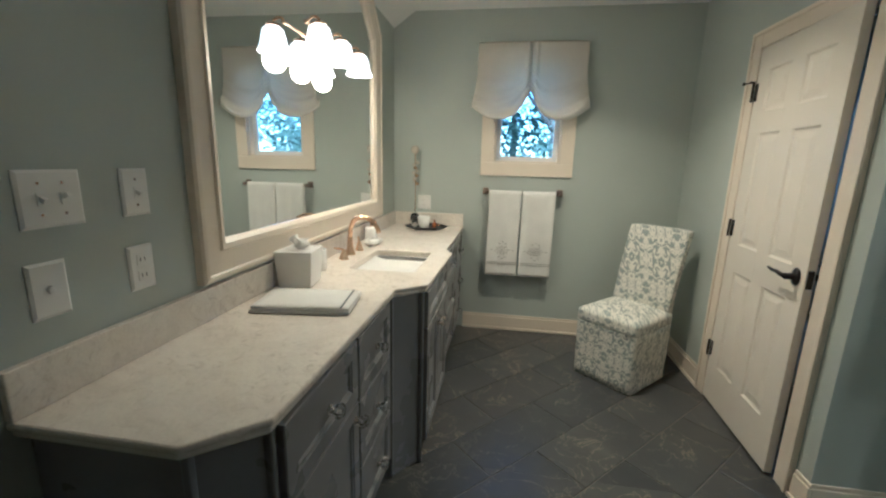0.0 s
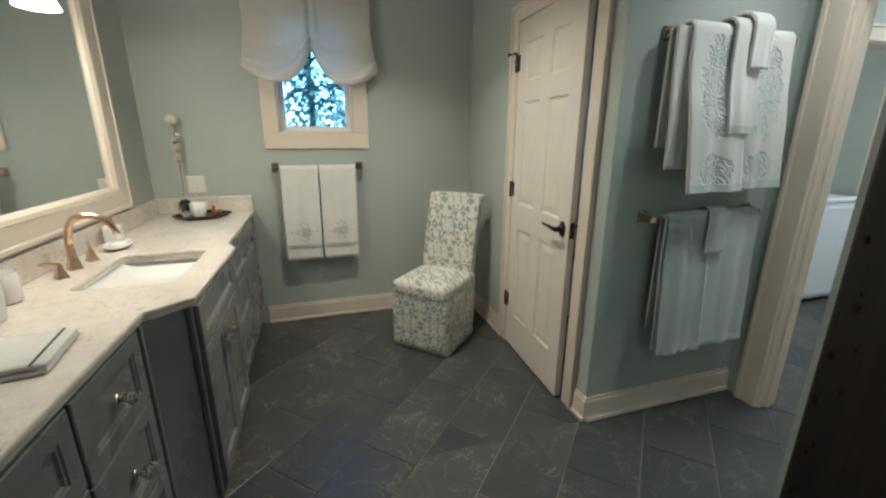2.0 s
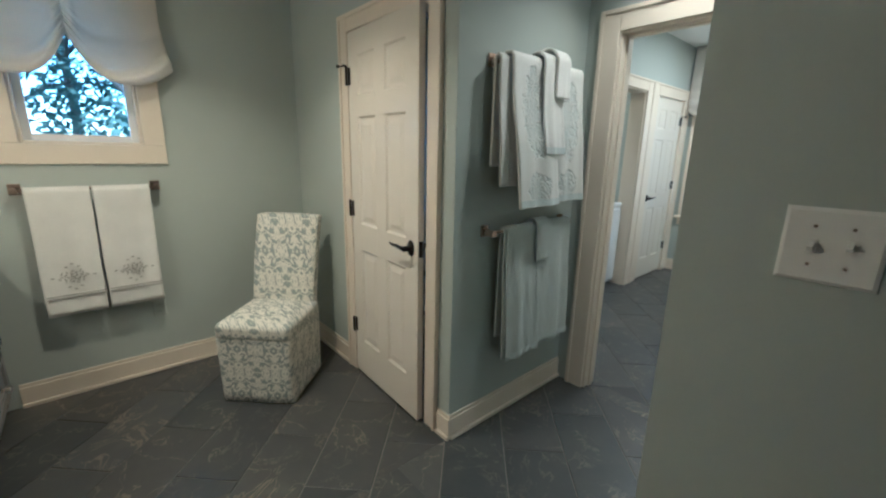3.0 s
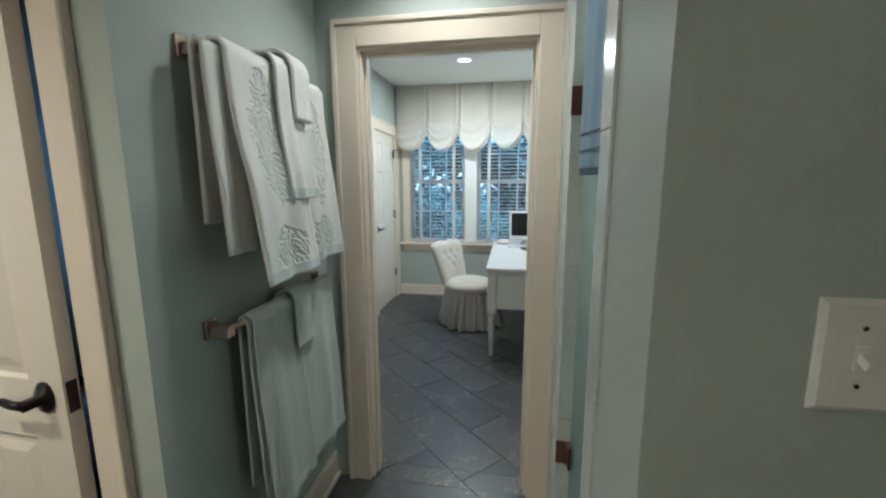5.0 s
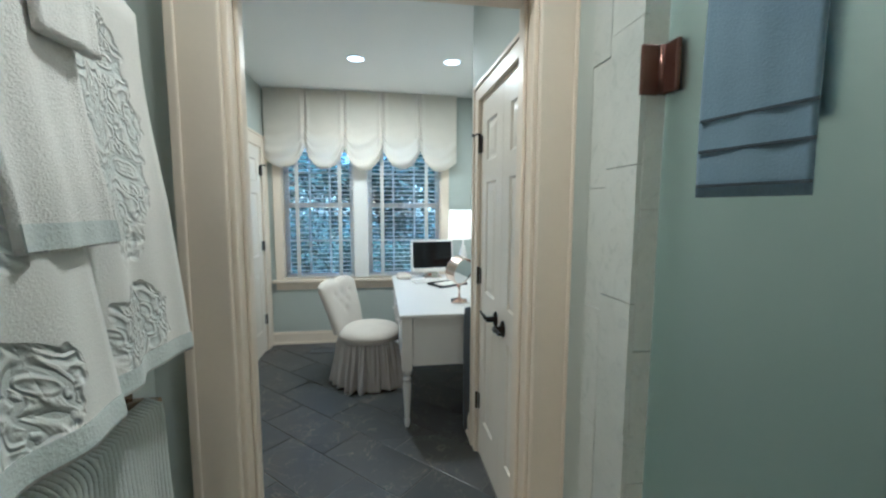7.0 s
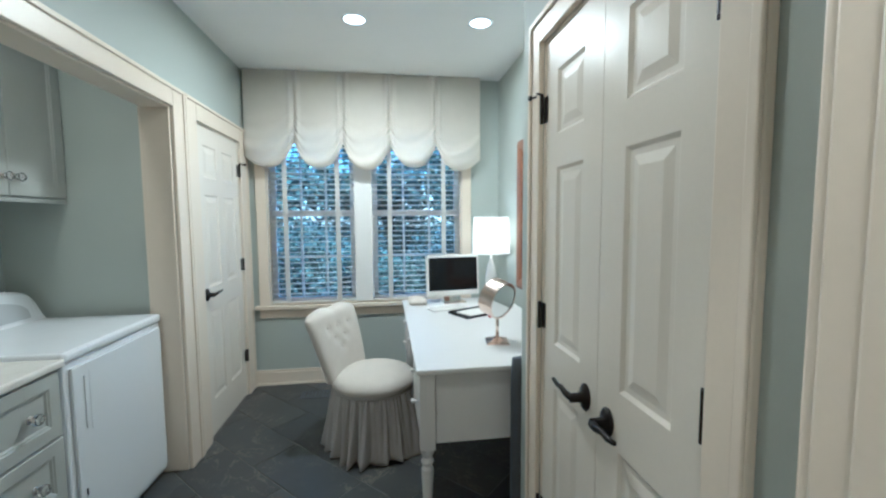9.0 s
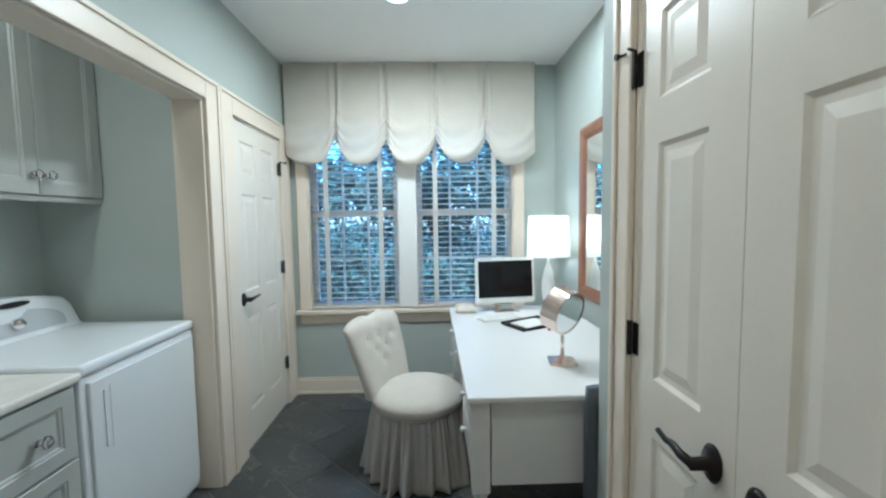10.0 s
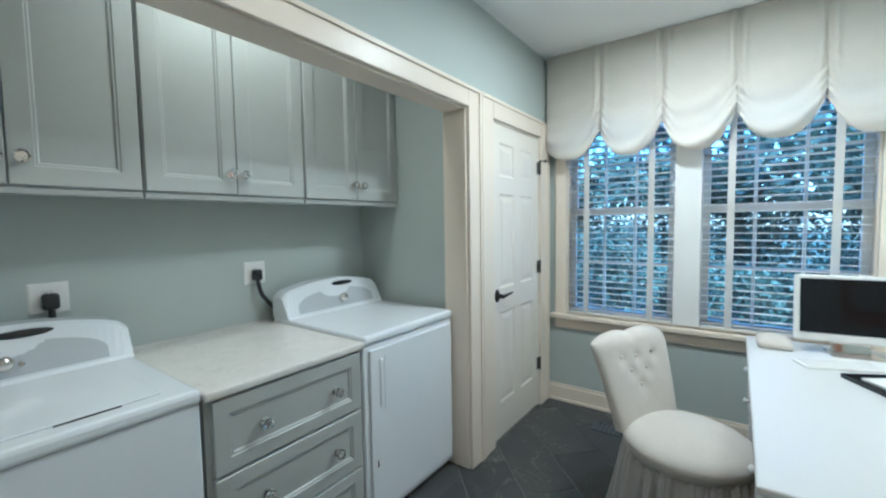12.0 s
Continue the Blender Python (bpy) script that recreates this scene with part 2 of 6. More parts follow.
M_TOWEL_HEM = fabric("grey_blue_hem", (0.60, 0.64, 0.62), weave=700)
M_EMB = fabric("grey_embroidery", (0.36, 0.35, 0.32), weave=900)
M_TOWEL_D = damask("embossed_towel", (0.78, 0.77, 0.725), (0.665, 0.695, 0.665), 0.06, 0.9, 0.32, 0.60, True)
M_CHAIR = damask("chair_damask", (0.74, 0.72, 0.63), (0.34, 0.37, 0.35), 0.105, 0.2, 0.50, 0.56)
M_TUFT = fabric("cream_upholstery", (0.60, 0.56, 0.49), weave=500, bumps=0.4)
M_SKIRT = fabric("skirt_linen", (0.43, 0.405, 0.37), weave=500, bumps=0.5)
M_DESK = plain("desk_white_paint", (0.68, 0.67, 0.65), 0.35, var=0.02, fine=80, bumps=0.04, dist=0.001)
M_GREYPANEL = plain("grey_metal", (0.10, 0.11, 0.13), 0.4, 0.3, var=0.08)
M_WOODFRAME = wood("walnut_frame", (0.14, 0.06, 0.03), (0.34, 0.17, 0.09), 0.35)
M_DARKWOOD = wood("dark_door_wood", (0.012, 0.010, 0.009), (0.035, 0.028, 0.024), 0.45)
M_COPPER = plain("worn_copper_edge", (0.030, 0.017, 0.013), 0.5, 0.6, var=0.6, fine=70, coarse=14)
M_MIRROR = plain("mirror_silver", (0.86, 0.88, 0.87), 0.015, 1.0, var=0.005, bumps=0)
M_GLASS = clear_glass("window_glass")
M_CRYSTAL = clear_glass("crystal", (1, 1, 1), 0.01, 1.75)
M_FROST = clear_glass("frosted_glass", (0.76, 0.88, 0.85), 0.5)
M_SCREEN = plain("dark_screen", (0.006, 0.006, 0.007), 0.12, var=0.05, bumps=0)
M_BULB = glow("lit_shade_glass", (1.0, 0.70, 0.42), 0.55)
M_CAN = glow("lit_can_lens", (1.0, 0.80, 0.58), 0.9)
M_LAMPSHADE = fabric("white_lamp_shade", (0.86, 0.85, 0.82), weave=700, translucent=0.6)
M_PAPER = plain("paper", (0.75, 0.74, 0.70), 0.8, var=0.04)
M_ORANGE = plain("amber_glass_bottle", (0.40, 0.15, 0.05), 0.15, var=0.2, bumps=0)
M_PEARL = plain("pearly_cream_glass", (0.62, 0.57, 0.47), 0.15, var=0.12, fine=90, bumps=0, coat=0.4)
M_RED = plain("red_plastic", (0.4, 0.04, 0.03), 0.3, var=0.1)


# ---- mesh helpers ----
def part(name, bm, material, parent=None, label="", smooth=False, bevel=0.0):
    me = bpy.data.meshes.new(name)
    if smooth:
        for f in bm.faces:
            f.smooth = True
    bm.to_mesh(me)
    bm.free()
    for m in material if isinstance(material, (list, tuple)) else [material]:
        me.materials.append(m)
    ob = new(name, me)
    if parent is not None:
        ob.parent = parent
    if bevel:
        mod = ob.modifiers.new("bevel", "BEVEL")
        mod.width, mod.segments, mod.limit_method = bevel, 2, "ANGLE"
    if label:
        ob["label"] = label
    return ob


def thing(name, label, category, m=None, group=""):
    ob = new(name)
    ob.empty_display_size = 0.1
    if m is not None:
        ob.matrix_world = m
    return tagged(ob, label, category, group)


def structure(ob, label="", category=""):
    return tagged(ob, label, category, "", "structure")


def add_box(bm, x0, y0, z0, x1, y1, z1, mi=0):
    vs = [bm.verts.new(p) for p in ((x0, y0, z0), (x1, y0, z0), (x1, y1, z0), (x0, y1, z0), (x0, y0, z1), (x1, y0, z1), (x1, y1, z1), (x0, y1, z1))]
    fs = [bm.faces.new([vs[i] for i in q]) for q in ((3, 2, 1, 0), (4, 5, 6, 7), (0, 1, 5, 4), (1, 2, 6, 5), (2, 3, 7, 6), (3, 0, 4, 7))]
    for f in fs:
        f.material_index = mi
    return vs


def box(x0, y0, z0, x1, y1, z1):
    bm = bmesh.new()
    add_box(bm, x0, y0, z0, x1, y1, z1)
    return bm


def boxes(*bs):
    bm = bmesh.new()
    for b in bs:
        add_box(bm, *b)
    return bm


def prism(outline, z0, z1):
    """A flat outline (counter-clockwise) drawn up from z0 to z1."""
    bm = bmesh.new()
    lo = [bm.verts.new((x, y, z0)) for x, y in outline]
    hi = [bm.verts.new((x, y, z1)) for x, y in outline]
    bm.faces.new(lo[::-1])
    bm.faces.new(hi)
    n = len(outline)
    for i in range(n):
        bm.faces.new((lo[i], lo[(i + 1) % n], hi[(i + 1) % n], hi[i]))
    return bm


def lathe(profile, n=24, cap=True):
    """Turned shape from (radius, z) pairs, bottom to top."""
    bm = bmesh.new()
    rings = []
    for r, z in profile:
        rings.append([bm.verts.new((r * math.cos(2 * math.pi * i / n), r * math.sin(2 * math.pi * i / n), z)) for i in range(n)])
    for a, b in zip(rings, rings[1:]):
        for i in range(n):
            bm.faces.new((a[i], a[(i + 1) % n], b[(i + 1) % n], b[i]))
    if cap:
        bm.faces.new(rings[0][::-1])
        bm.faces.new(rings[-1])
    return bm


def tube(points, r, n=10):
    """A round bar along points."""
    bm = bmesh.new()
    pts = [Vector(p) for p in points]
    rings = []
    for i, p in enumerate(pts):
        d = (pts[min(i + 1, len(pts) - 1)] - pts[max(i - 1, 0)]).normalized()
        a = d.orthogonal().normalized() if i == 0 else (prev - d * prev.dot(d)).normalized()
        prev = a
        b = d.cross(a)
        rr = r(i / (len(pts) - 1)) if callable(r) else r
        rings.append([bm.verts.new(p + (a * math.cos(2 * math.pi * k / n) + b * math.sin(2 * math.pi * k / n)) * rr) for k in range(n)])
    for a, b in zip(rings, rings[1:]):
        for k in range(n):
            bm.faces.new((a[k], a[(k + 1) % n], b[(k + 1) % n], b[k]))
    bm.faces.new(rings[0][::-1])
    bm.faces.new(rings[-1])
    return bm


def arc(p0, p1, p2, n=10):
    """Points on a smooth bend from p0 to p2, drawn to p1."""
    a, b, c = Vector(p0), Vector(p1), Vector(p2)
    return [a * (1 - t) ** 2 + b * 2 * t * (1 - t) + c * t * t for t in [i / n for i in range(n + 1)]]


def sheet(nu, nv, f):
    """A grid surface: f(u, v) gives the point."""
    bm = bmesh.new()
    g = [[bm.verts.new(f(i / nu, j / nv)) for j in range(nv + 1)] for i in range(nu + 1)]
    for i in range(nu):
        for j in range(nv):
            bm.faces.new((g[i][j], g[i + 1][j], g[i + 1][j + 1], g[i][j + 1]))
    return bm


def cloth(name, bm, material, parent, thick, label=""):
    ob = part(name, bm, material, parent, label, smooth=True)
    mod = ob.modifiers.new("thick", "SOLIDIFY")
    mod.thickness, mod.offset = thick, 0
    return ob


def moved(bm, m):
    bmesh.ops.transform(bm, matrix=m, verts=bm.verts)
    return bm


def join(*bms):
    out = bmesh.new()
    for b in bms:
        me = bpy.data.meshes.new("piece")
        b.to_mesh(me)
        b.free()
        out.from_mesh(me)
        bpy.data.meshes.remove(me)
    return out


def soft_box(sx, sy, sz, r, puff=0.0, n=8):
    """A cushion: a box with rounded edges and a swollen top, from z 0 to sz."""
    bm = bmesh.new()
    bmesh.ops.create_cube(bm, size=1)
    bmesh.ops.subdivide_edges(bm, edges=bm.edges[:], cuts=n, use_grid_fill=True)
    for v in bm.verts:
        p = Vector((v.co.x * sx, v.co.y * sy, v.co.z * sz))
        c = Vector((max(-sx / 2 + r, min(sx / 2 - r, p.x)), max(-sy / 2 + r, min(sy / 2 - r, p.y)), max(-sz / 2 + r, min(sz / 2 - r, p.z))))
        d = p - c
        if d.length > 1e-6:
            p = c + d.normalized() * min(d.length, r)
        w = math.cos(math.pi * v.co.x) * math.cos(math.pi * v.co.y)
        if v.co.z > 0:
            p.z += puff * max(0, w)
        v.co = p + Vector((0, 0, sz / 2))
    return bm


# ---- walls, floors and ceilings ----
WT = 0.12


def wall(name, blocks, material=M_WALL, label="smooth painted blue-grey plaster wall"):
    return structure(part(name, boxes(*blocks), material, None), label, "wall")


# bathroom
BW = (-0.035, 0.475, 1.415, 2.20)
wall("wall_west", [(XL - WT, YB, 0, XL, YW, ZB)])
WW = (1.60, 2.27, 1.00, 2.28)
wall("wall_north", [(XL - WT, YW, 0, BW[0], YW + WT, ZB), (BW[1], YW, 0, WW[0], YW + WT, ZB), (WW[1], YW, 0, XC, YW + WT, ZB),
                    (WW[0], YW, 0, WW[1], YW + WT, WW[2]), (WW[0], YW, WW[3], WW[1], YW + WT, ZB),
                    (BW[0], YW, 0, BW[1], YW + WT, BW[2]), (BW[0], YW, BW[3], BW[1], YW + WT, ZB)])
DO = (2.035, 2.757)
wall("wall_water_closet", [(XD, YT + WT, 0, XD + WT, DO[0], ZB), (XD, DO[1], 0, XD + WT, YW, ZB), (XD, DO[0], 2.045, XD + WT, DO[1], ZB)])
wall("wall_towels", [(XD, YT, 0, XC, YT + WT, ZB)])
PO = (0.92, 1.68, 2.03)
wall("wall_doorway", [(XC, YB, 0, XC2, PO[0], ZL), (XC, PO[1], 0, XC2, YW, ZL), (XC, PO[0], PO[2], XC2, PO[1], ZL)])
wall("wall_shower_front", [(XS, YN - WT, 0, 1.32, YN, ZB)])
wall("wall_switches", [(XS, YB, 0, XS + WT, YN - WT, ZB)])
wall("wall_south", [(XL - WT, YB - WT, 0, XK, YB, ZL)])
# laundry and office
PD = (4.83, 5.565, 2.04)
wall("wall_pantry", [(AX1, YA, 0, PD[0], YA + WT, ZL), (PD[1], YA, 0, XF, YA + WT, ZL), (PD[0], YA, PD[2], PD[1], YA + WT, ZL),
                     (XC2, YA, 2.06, AX1, YA + WT, ZL)])
wall("wall_pantry_back", [(AX1 + 0.08, 3.2, 0, XF, 3.3, ZL)])
wall("wall_alcove_back", [(XC2, AYB, 0, AX1 + 0.08, AYB + WT, ZL)])
wall("wall_alcove_side", [(AX1, YA + WT, 0, AX1 + 0.08, AYB, ZL)])
LW = (0.66, 2.32, 0.70, 2.20)
wall("wall_office_window", [(XF, YR - WT, 0, XF + WT, LW[0], ZL), (XF, LW[1], 0, XF + WT, 3.3, ZL),
                            (XF, LW[0], 0, XF + WT, LW[1], LW[2]), (XF, LW[0], LW[3], XF + WT, LW[1], ZL)])
wall("wall_office_mirror", [(XK, YR - WT, 0, XF, YR, ZL)])
CO = (2.765, 3.565, 2.05)
wall("wall_closet", [(XC2, YC - WT, 0, CO[0], YC, ZL), (CO[1], YC - WT, 0, XK, YC, ZL), (CO[0], YC - WT, CO[2], CO[1], YC, ZL)])
wall("wall_closet_side", [(XK - WT, YB, 0, XK, YC - WT, ZL)])

structure(part("ceiling_bathroom", join(box(XL - WT, YB, ZB, XC, YW + WT, ZB + 0.1),
          moved(prism([(0, 0), (0.17, 0.12), (0, 0.12)], 0, YW - YB), Matrix(((1, 0, 0, XL), (0, 0, 1, YB), (0, 1, 0, ZB - 0.12), (0, 0, 0, 1))))), M_CEIL),
          "flat white painted bathroom ceiling with a sloped edge", "ceiling")
structure(part("ceiling_laundry", box(XC, YB, ZL, XF + WT, YW + WT, ZL + 0.1), M_CEIL), "flat white painted laundry ceiling", "ceiling")
structure(part("floor", box(XL - WT, YB - WT, -0.16, XF + WT, YW + WT, -0.0045), M_GROUT), "dark slate floor laid diagonally with grey grout", "floor")


def baseboard(name, x0, y0, x1, y1, nx, ny, h=0.135, t=0.014):
    """A board along a wall from (x0, y0) to (x1, y1); (nx, ny) points into the room."""
    def slab(tt, z0, z1):
        return (min(x0, x1, x0 + nx * tt, x1 + nx * tt), min(y0, y1, y0 + ny * tt, y1 + ny * tt), z0,
                max(x0, x1, x0 + nx * tt, x1 + nx * tt), max(y0, y1, y0 + ny * tt, y1 + ny * tt), z1)
    ob = part(name, boxes(slab(t, 0.021, h - 0.0205), slab(t * 0.62, h - 0.02, h), slab(t + 0.011, 0, 0.0205)), M_TRIM, None, bevel=0.003)
    return structure(ob, "cream painted wooden baseboard with a shoe moulding", "baseboard")


baseboard("baseboard_north", -0.24, YW, XD, YW, 0, -1)
baseboard("baseboard_closet_end", XD, DO[1] + 0.09, XD, YW - 0.026, -1, 0)
baseboard("baseboard_corner", XD, YT - 0.014, XD, DO[0] - 0.09, -1, 0)
baseboard("baseboard_towels", XD, YT, XC, YT, 0, -1)
baseboard("baseboard_shower", XS, YN, 1.308, YN, 0, 1)
baseboard("baseboard_switches", XS, YB, XS, YN, -1, 0)
baseboard("baseboard_window", XF, YR, XF, YA, -1, 0)
baseboard("baseboard_mirror", XK, YR, XF - 0.026, YR, 0, 1)
baseboard("baseboard_alcove", AX1, YA + WT, AX1, AYB, -1, 0)
baseboard("baseboard_closet", CO[1] + 0.09, YC, XK, YC, 0, 1)


def casing(name, axis, plane, sign, a0, a1, top, w=0.105, t=0.02, depth=WT, lining=True, back=True, wt=None, stop=True):
    """Door trim round an opening: along axis from a0 to a1, on a wall whose near face is plane; sign points into the room."""
    def b(u0, u1, v0, v1, z0, z1):
        v0, v1 = min(v0, v1), max(v0, v1)
        return (u0, v0, z0, u1, v1, z1) if axis == "x" else (v0, u0, z0, v1, u1, z1)
    wt = wt or w
    bl = []
    sides = [(plane, sign)] + ([(plane - sign * depth, -sign)] if back else [])
    for p, s in sides:
        bl += [b(a0 - w, a0 + 0.004, p, p + s * t, 0, top + wt), b(a1 - 0.004, a1 + w, p, p + s * t, 0, top + wt), b(a0 + 0.004, a1 - 0.004, p, p + s * t, top - 0.004, top + wt)]
        bl += [b(a0 - w, a0 - w + 0.022, p + s * t, p + s * (t + 0.009), 0, top + wt), b(a1 + w - 0.022, a1 + w, p + s * t, p + s * (t + 0.009), 0, top + wt),
               b(a0 - w + 0.022, a1 + w - 0.022, p + s * t, p + s * (t + 0.009), top + wt - 0.022, top + wt)]
    if lining:
        q = plane - sign * depth
        bl += [b(a0, a0 + 0.016, plane - sign * 0.0005, q + sign * 0.0005, 0, top), b(a1 - 0.016, a1, plane - sign * 0.0005, q + sign * 0.0005, 0, top), b(a0 + 0.016, a1 - 0.016, plane - sign * 0.0005, q + sign * 0.0005, top - 0.016, top)]
        m = (plane + q) / 2
        bl += [] if not stop else [b(a0 + 0.016, a0 + 0.027, m - 0.018, m + 0.018, 0, top - 0.016), b(a1 - 0.027, a1 - 0.016, m - 0.018, m + 0.018, 0, top - 0.016), b(a0 + 0.027, a1 - 0.027, m - 0.018, m + 0.018, top - 0.027, top - 0.016)]
    return structure(part(name, boxes(*bl), M_TRIM, None, bevel=0.004), "cream painted wooden door casing", "door trim")


casing("trim_water_closet", "y", XD, -1, DO[0], DO[1], 2.045, 0.085)
casing("trim_doorway", "y", XC, -1, PO[0], PO[1], PO[2])
casing("trim_pantry", "x", YA, -1, PD[0], PD[1], PD[2], 0.144, back=False, wt=0.115)
casing("trim_alcove", "x", YA, -1, AX0 + 0.115, 4.565, 2.05, 0.118, depth=WT + 0.02, wt=0.105, stop=False)
casing("trim_closet", "x", YC, 1, CO[0], CO[1], CO[2], 0.085, back=False)


# ---- doors ----
def panel_face(w, h, cells, t, inset=0.008):
    """A door leaf, x 0..w, y 0..t, z 0..h, with raised fields sunk into both faces."""
    bm = bmesh.new()
    xs = sorted({0.0, w, *(c[0] for c in cells), *(c[1] for c in cells)})
    zs = sorted({0.0, h, *(c[2] for c in cells), *(c[3] for c in cells)})
    inside = lambda x, z: any(a < x < b and c < z < d for a, b, c, d in cells)
    for x0, x1 in zip(xs, xs[1:]):
        for z0, z1 in zip(zs, zs[1:]):
            if not inside((x0 + x1) / 2, (z0 + z1) / 2):
                add_box(bm, x0, 0, z0, x1, t, z1)
    for a, b, c, d in cells:
        for y, s in ((0.0, 1), (t, -1)):
            rings = []
            for k, dep in ((0.0, 0.0), (0.010, inset), (0.024, inset), (0.050, inset * 0.3)):
                yy = y + s * dep
                rings.append([bm.verts.new(p) for p in ((a + k, yy, c + k), (b - k, yy, c + k), (b - k, yy, d - k), (a + k, yy, d - k))])
            for r, q in zip(rings, rings[1:]):
                for i in range(4):
                    bm.faces.new((r[i], r[(i + 1) % 4], q[(i + 1) % 4], q[i]))
            bm.faces.new(rings[-1])
    bmesh.ops.remove_doubles(bm, verts=bm.verts, dist=1e-5)
    bmesh.ops.recalc_face_normals(bm, faces=bm.faces)
    return bm


def lever(parent, x, y, z, way, out):
    """A bronze lever on a round rose; way: the side to which it points, out: the side on which it stands."""
    h = part("door_handle", join(
        moved(lathe([(0.0005, 0), (0.031, 0), (0.033, 0.005), (0.026, 0.012), (0.012, 0.016), (0.011, 0.05), (0.0005, 0.052)], 20), pose(x, y, z, 90 if out < 0 else -90) @ Matrix.Diagonal((0.85, 1.25, 1, 1))),
        tube([(x, y + out * 0.045, z), (x + way * 0.03, y + out * 0.05, z + 0.002), (x + way * 0.06, y + out * 0.05, z + 0.008), (x + way * 0.085, y + out * 0.05, z + 0.004), (x + way * 0.115, y + out * 0.052, z + 0.012)],
             lambda s: 0.011 - 0.005 * s)), M_BRONZE, parent, "dark bronze lever handle", smooth=True)
    return h


def hinge(parent, x, y, z):
    part("hinge", join(box(x + 0.002, y - 0.004, z - 0.045, x + 0.026, y + 0.002, z + 0.045), tube([(x + 0.004, y - 0.015, z - 0.048), (x + 0.004, y - 0.015, z + 0.05)], 0.0065)), M_BRONZE, parent, "dark bronze hinge")


def hinge_stop(parent, x, y, z):
    part("door_stop", join(tube([(x, y - 0.01, z), (x - 0.045, y - 0.035, z)], 0.004), tube([(x, y - 0.01, z), (x + 0.012, y - 0.035, z)], 0.004),
         moved(lathe([(0.0005, 0), (0.009, 0), (0.009, 0.01), (0.0005, 0.012)], 12), pose(x - 0.045, y - 0.045, z, -90))), M_BRONZE, parent, "bronze hinge-pin door stop")


ROWS6 = ((0.23, 0.83), (0.985, 1.59), (1.70, 1.91))


def door(name, w, h, m, label, cols, handle_x=None, way=-1, z=0.94, hinges=True, stop=True):
    d = structure(thing(name, label, "door", m), label, "door")
    s = 0.105
    if cols == 2:
        mid = w / 2
        spans = ((s, mid - 0.05), (mid + 0.05, w - s))
    else:
        spans = ((s, w - s),)
    k = h / 2.03
    part("door_leaf", panel_face(w, h, [(a, b, c * k, e * k) for a, b in spans for c, e in ROWS6], 0.036), M_DOOR, d, "white painted panelled leaf", bevel=0.0015)
    if handle_x is not None:
        lever(d, handle_x, 0, z, way, -1)
    if hinges:
        for hz in (0.32, 1.065, 1.80):
            hinge(d, 0, 0, hz)
    if stop:
        hinge_stop(d, -0.002, 0, 1.855)
    return d


# ajar door of the water closet: hinge post at the north end
wc = door("door_1", 0.685, 2.02, pose(1.378, 2.747, 0.012, 0, 0, -92.6), "cream six-panel wooden door standing slightly ajar", 2, 0.628, -1)
part("latch_plate", box(0.682, 0.006, 0.90, 0.6865, 0.030, 0.98), M_BRONZE, wc, "dark bronze latch plate")
lever(wc, 0.628, 0.036, 0.94, -1, 1)
door("door_2", 0.715, 2.02, pose(PD[1] - 0.008, YA + 0.004, 0.012, 0, 0, 180) @ Matrix.Diagonal((1, -1, 1, 1)), "closed white six-panel pantry door", 2, 0.655, -1)
# pair of narrow closet doors
door("door_3", 0.3935, 2.028, pose(CO[1] - 0.006, YC - 0.004, 0.012, 0, 0, 180), "narrow white three-panel closet door, closed", 1, 0.335, -1, z=0.90)
right_leaf = door("door_4", 0.3935, 2.028, pose(CO[0] + 0.006, YC - 0.004, 0.012, 0, 0, 0) @ Matrix.Diagonal((1, -1, 1, 1)), "narrow white three-panel closet door, closed", 1, 0.335, -1, z=0.885)

# ---- bathroom: vanity ----
FACE_X = pose(0, 0, 0, 0, 0, 90)


def knob(parent, x, z, y=-0.02):
    k = part("knob", join(moved(lathe([(0.0005, 0), (0.013, 0.0), (0.020, 0.009), (0.0215, 0.019), (0.015, 0.028), (0.0005, 0.030)], 8), pose(x, y - 0.014, z, 90))), M_CRYSTAL, parent, "faceted clear crystal knob")
    part("knob_base", moved(lathe([(0.0005, 0), (0.015, 0), (0.015, 0.004), (0.007, 0.008), (0.010, 0.014), (0.0005, 0.0142)], 12), pose(x, y + 0.0005, z, 90)), M_CHROME, k, "chrome knob base")


def front(name, w, h, material, parent, x, z, knobs=(), y=0.0, stile=0.048, label=""):
    """A framed cabinet front with a sunk field; its face looks along -y."""
    s = min(stile, h * 0.28)
    bm = bmesh.new()
    t = 0.019
    rings = []
    for k, yy in ((0.0, y), (0.0, y - t + 0.003), (0.003, y - t), (s, y - t), (s + 0.004, y - t + 0.004), (s + 0.009, y - t + 0.004), (s + 0.014, y - t + 0.010)):
        rings.append([bm.verts.new(p) for p in ((x + k, yy, z + k), (x + w - k, yy, z + k), (x + w - k, yy, z + h - k), (x + k, yy, z + h - k))])
    for r, q in zip(rings, rings[1:]):
        for i in range(4):
            bm.faces.new((r[i], r[(i + 1) % 4], q[(i + 1) % 4], q[i]))
    bm.faces.new(rings[-1])
    bm.faces.new(rings[0][::-1])
    ob = part(name, bm, material, parent, label)
    for kx, kz in knobs:
        knob(ob, x + kx, z + kz, y - t)
    return ob


CZ = 0.885
BODY_TOP = CZ - 0.036


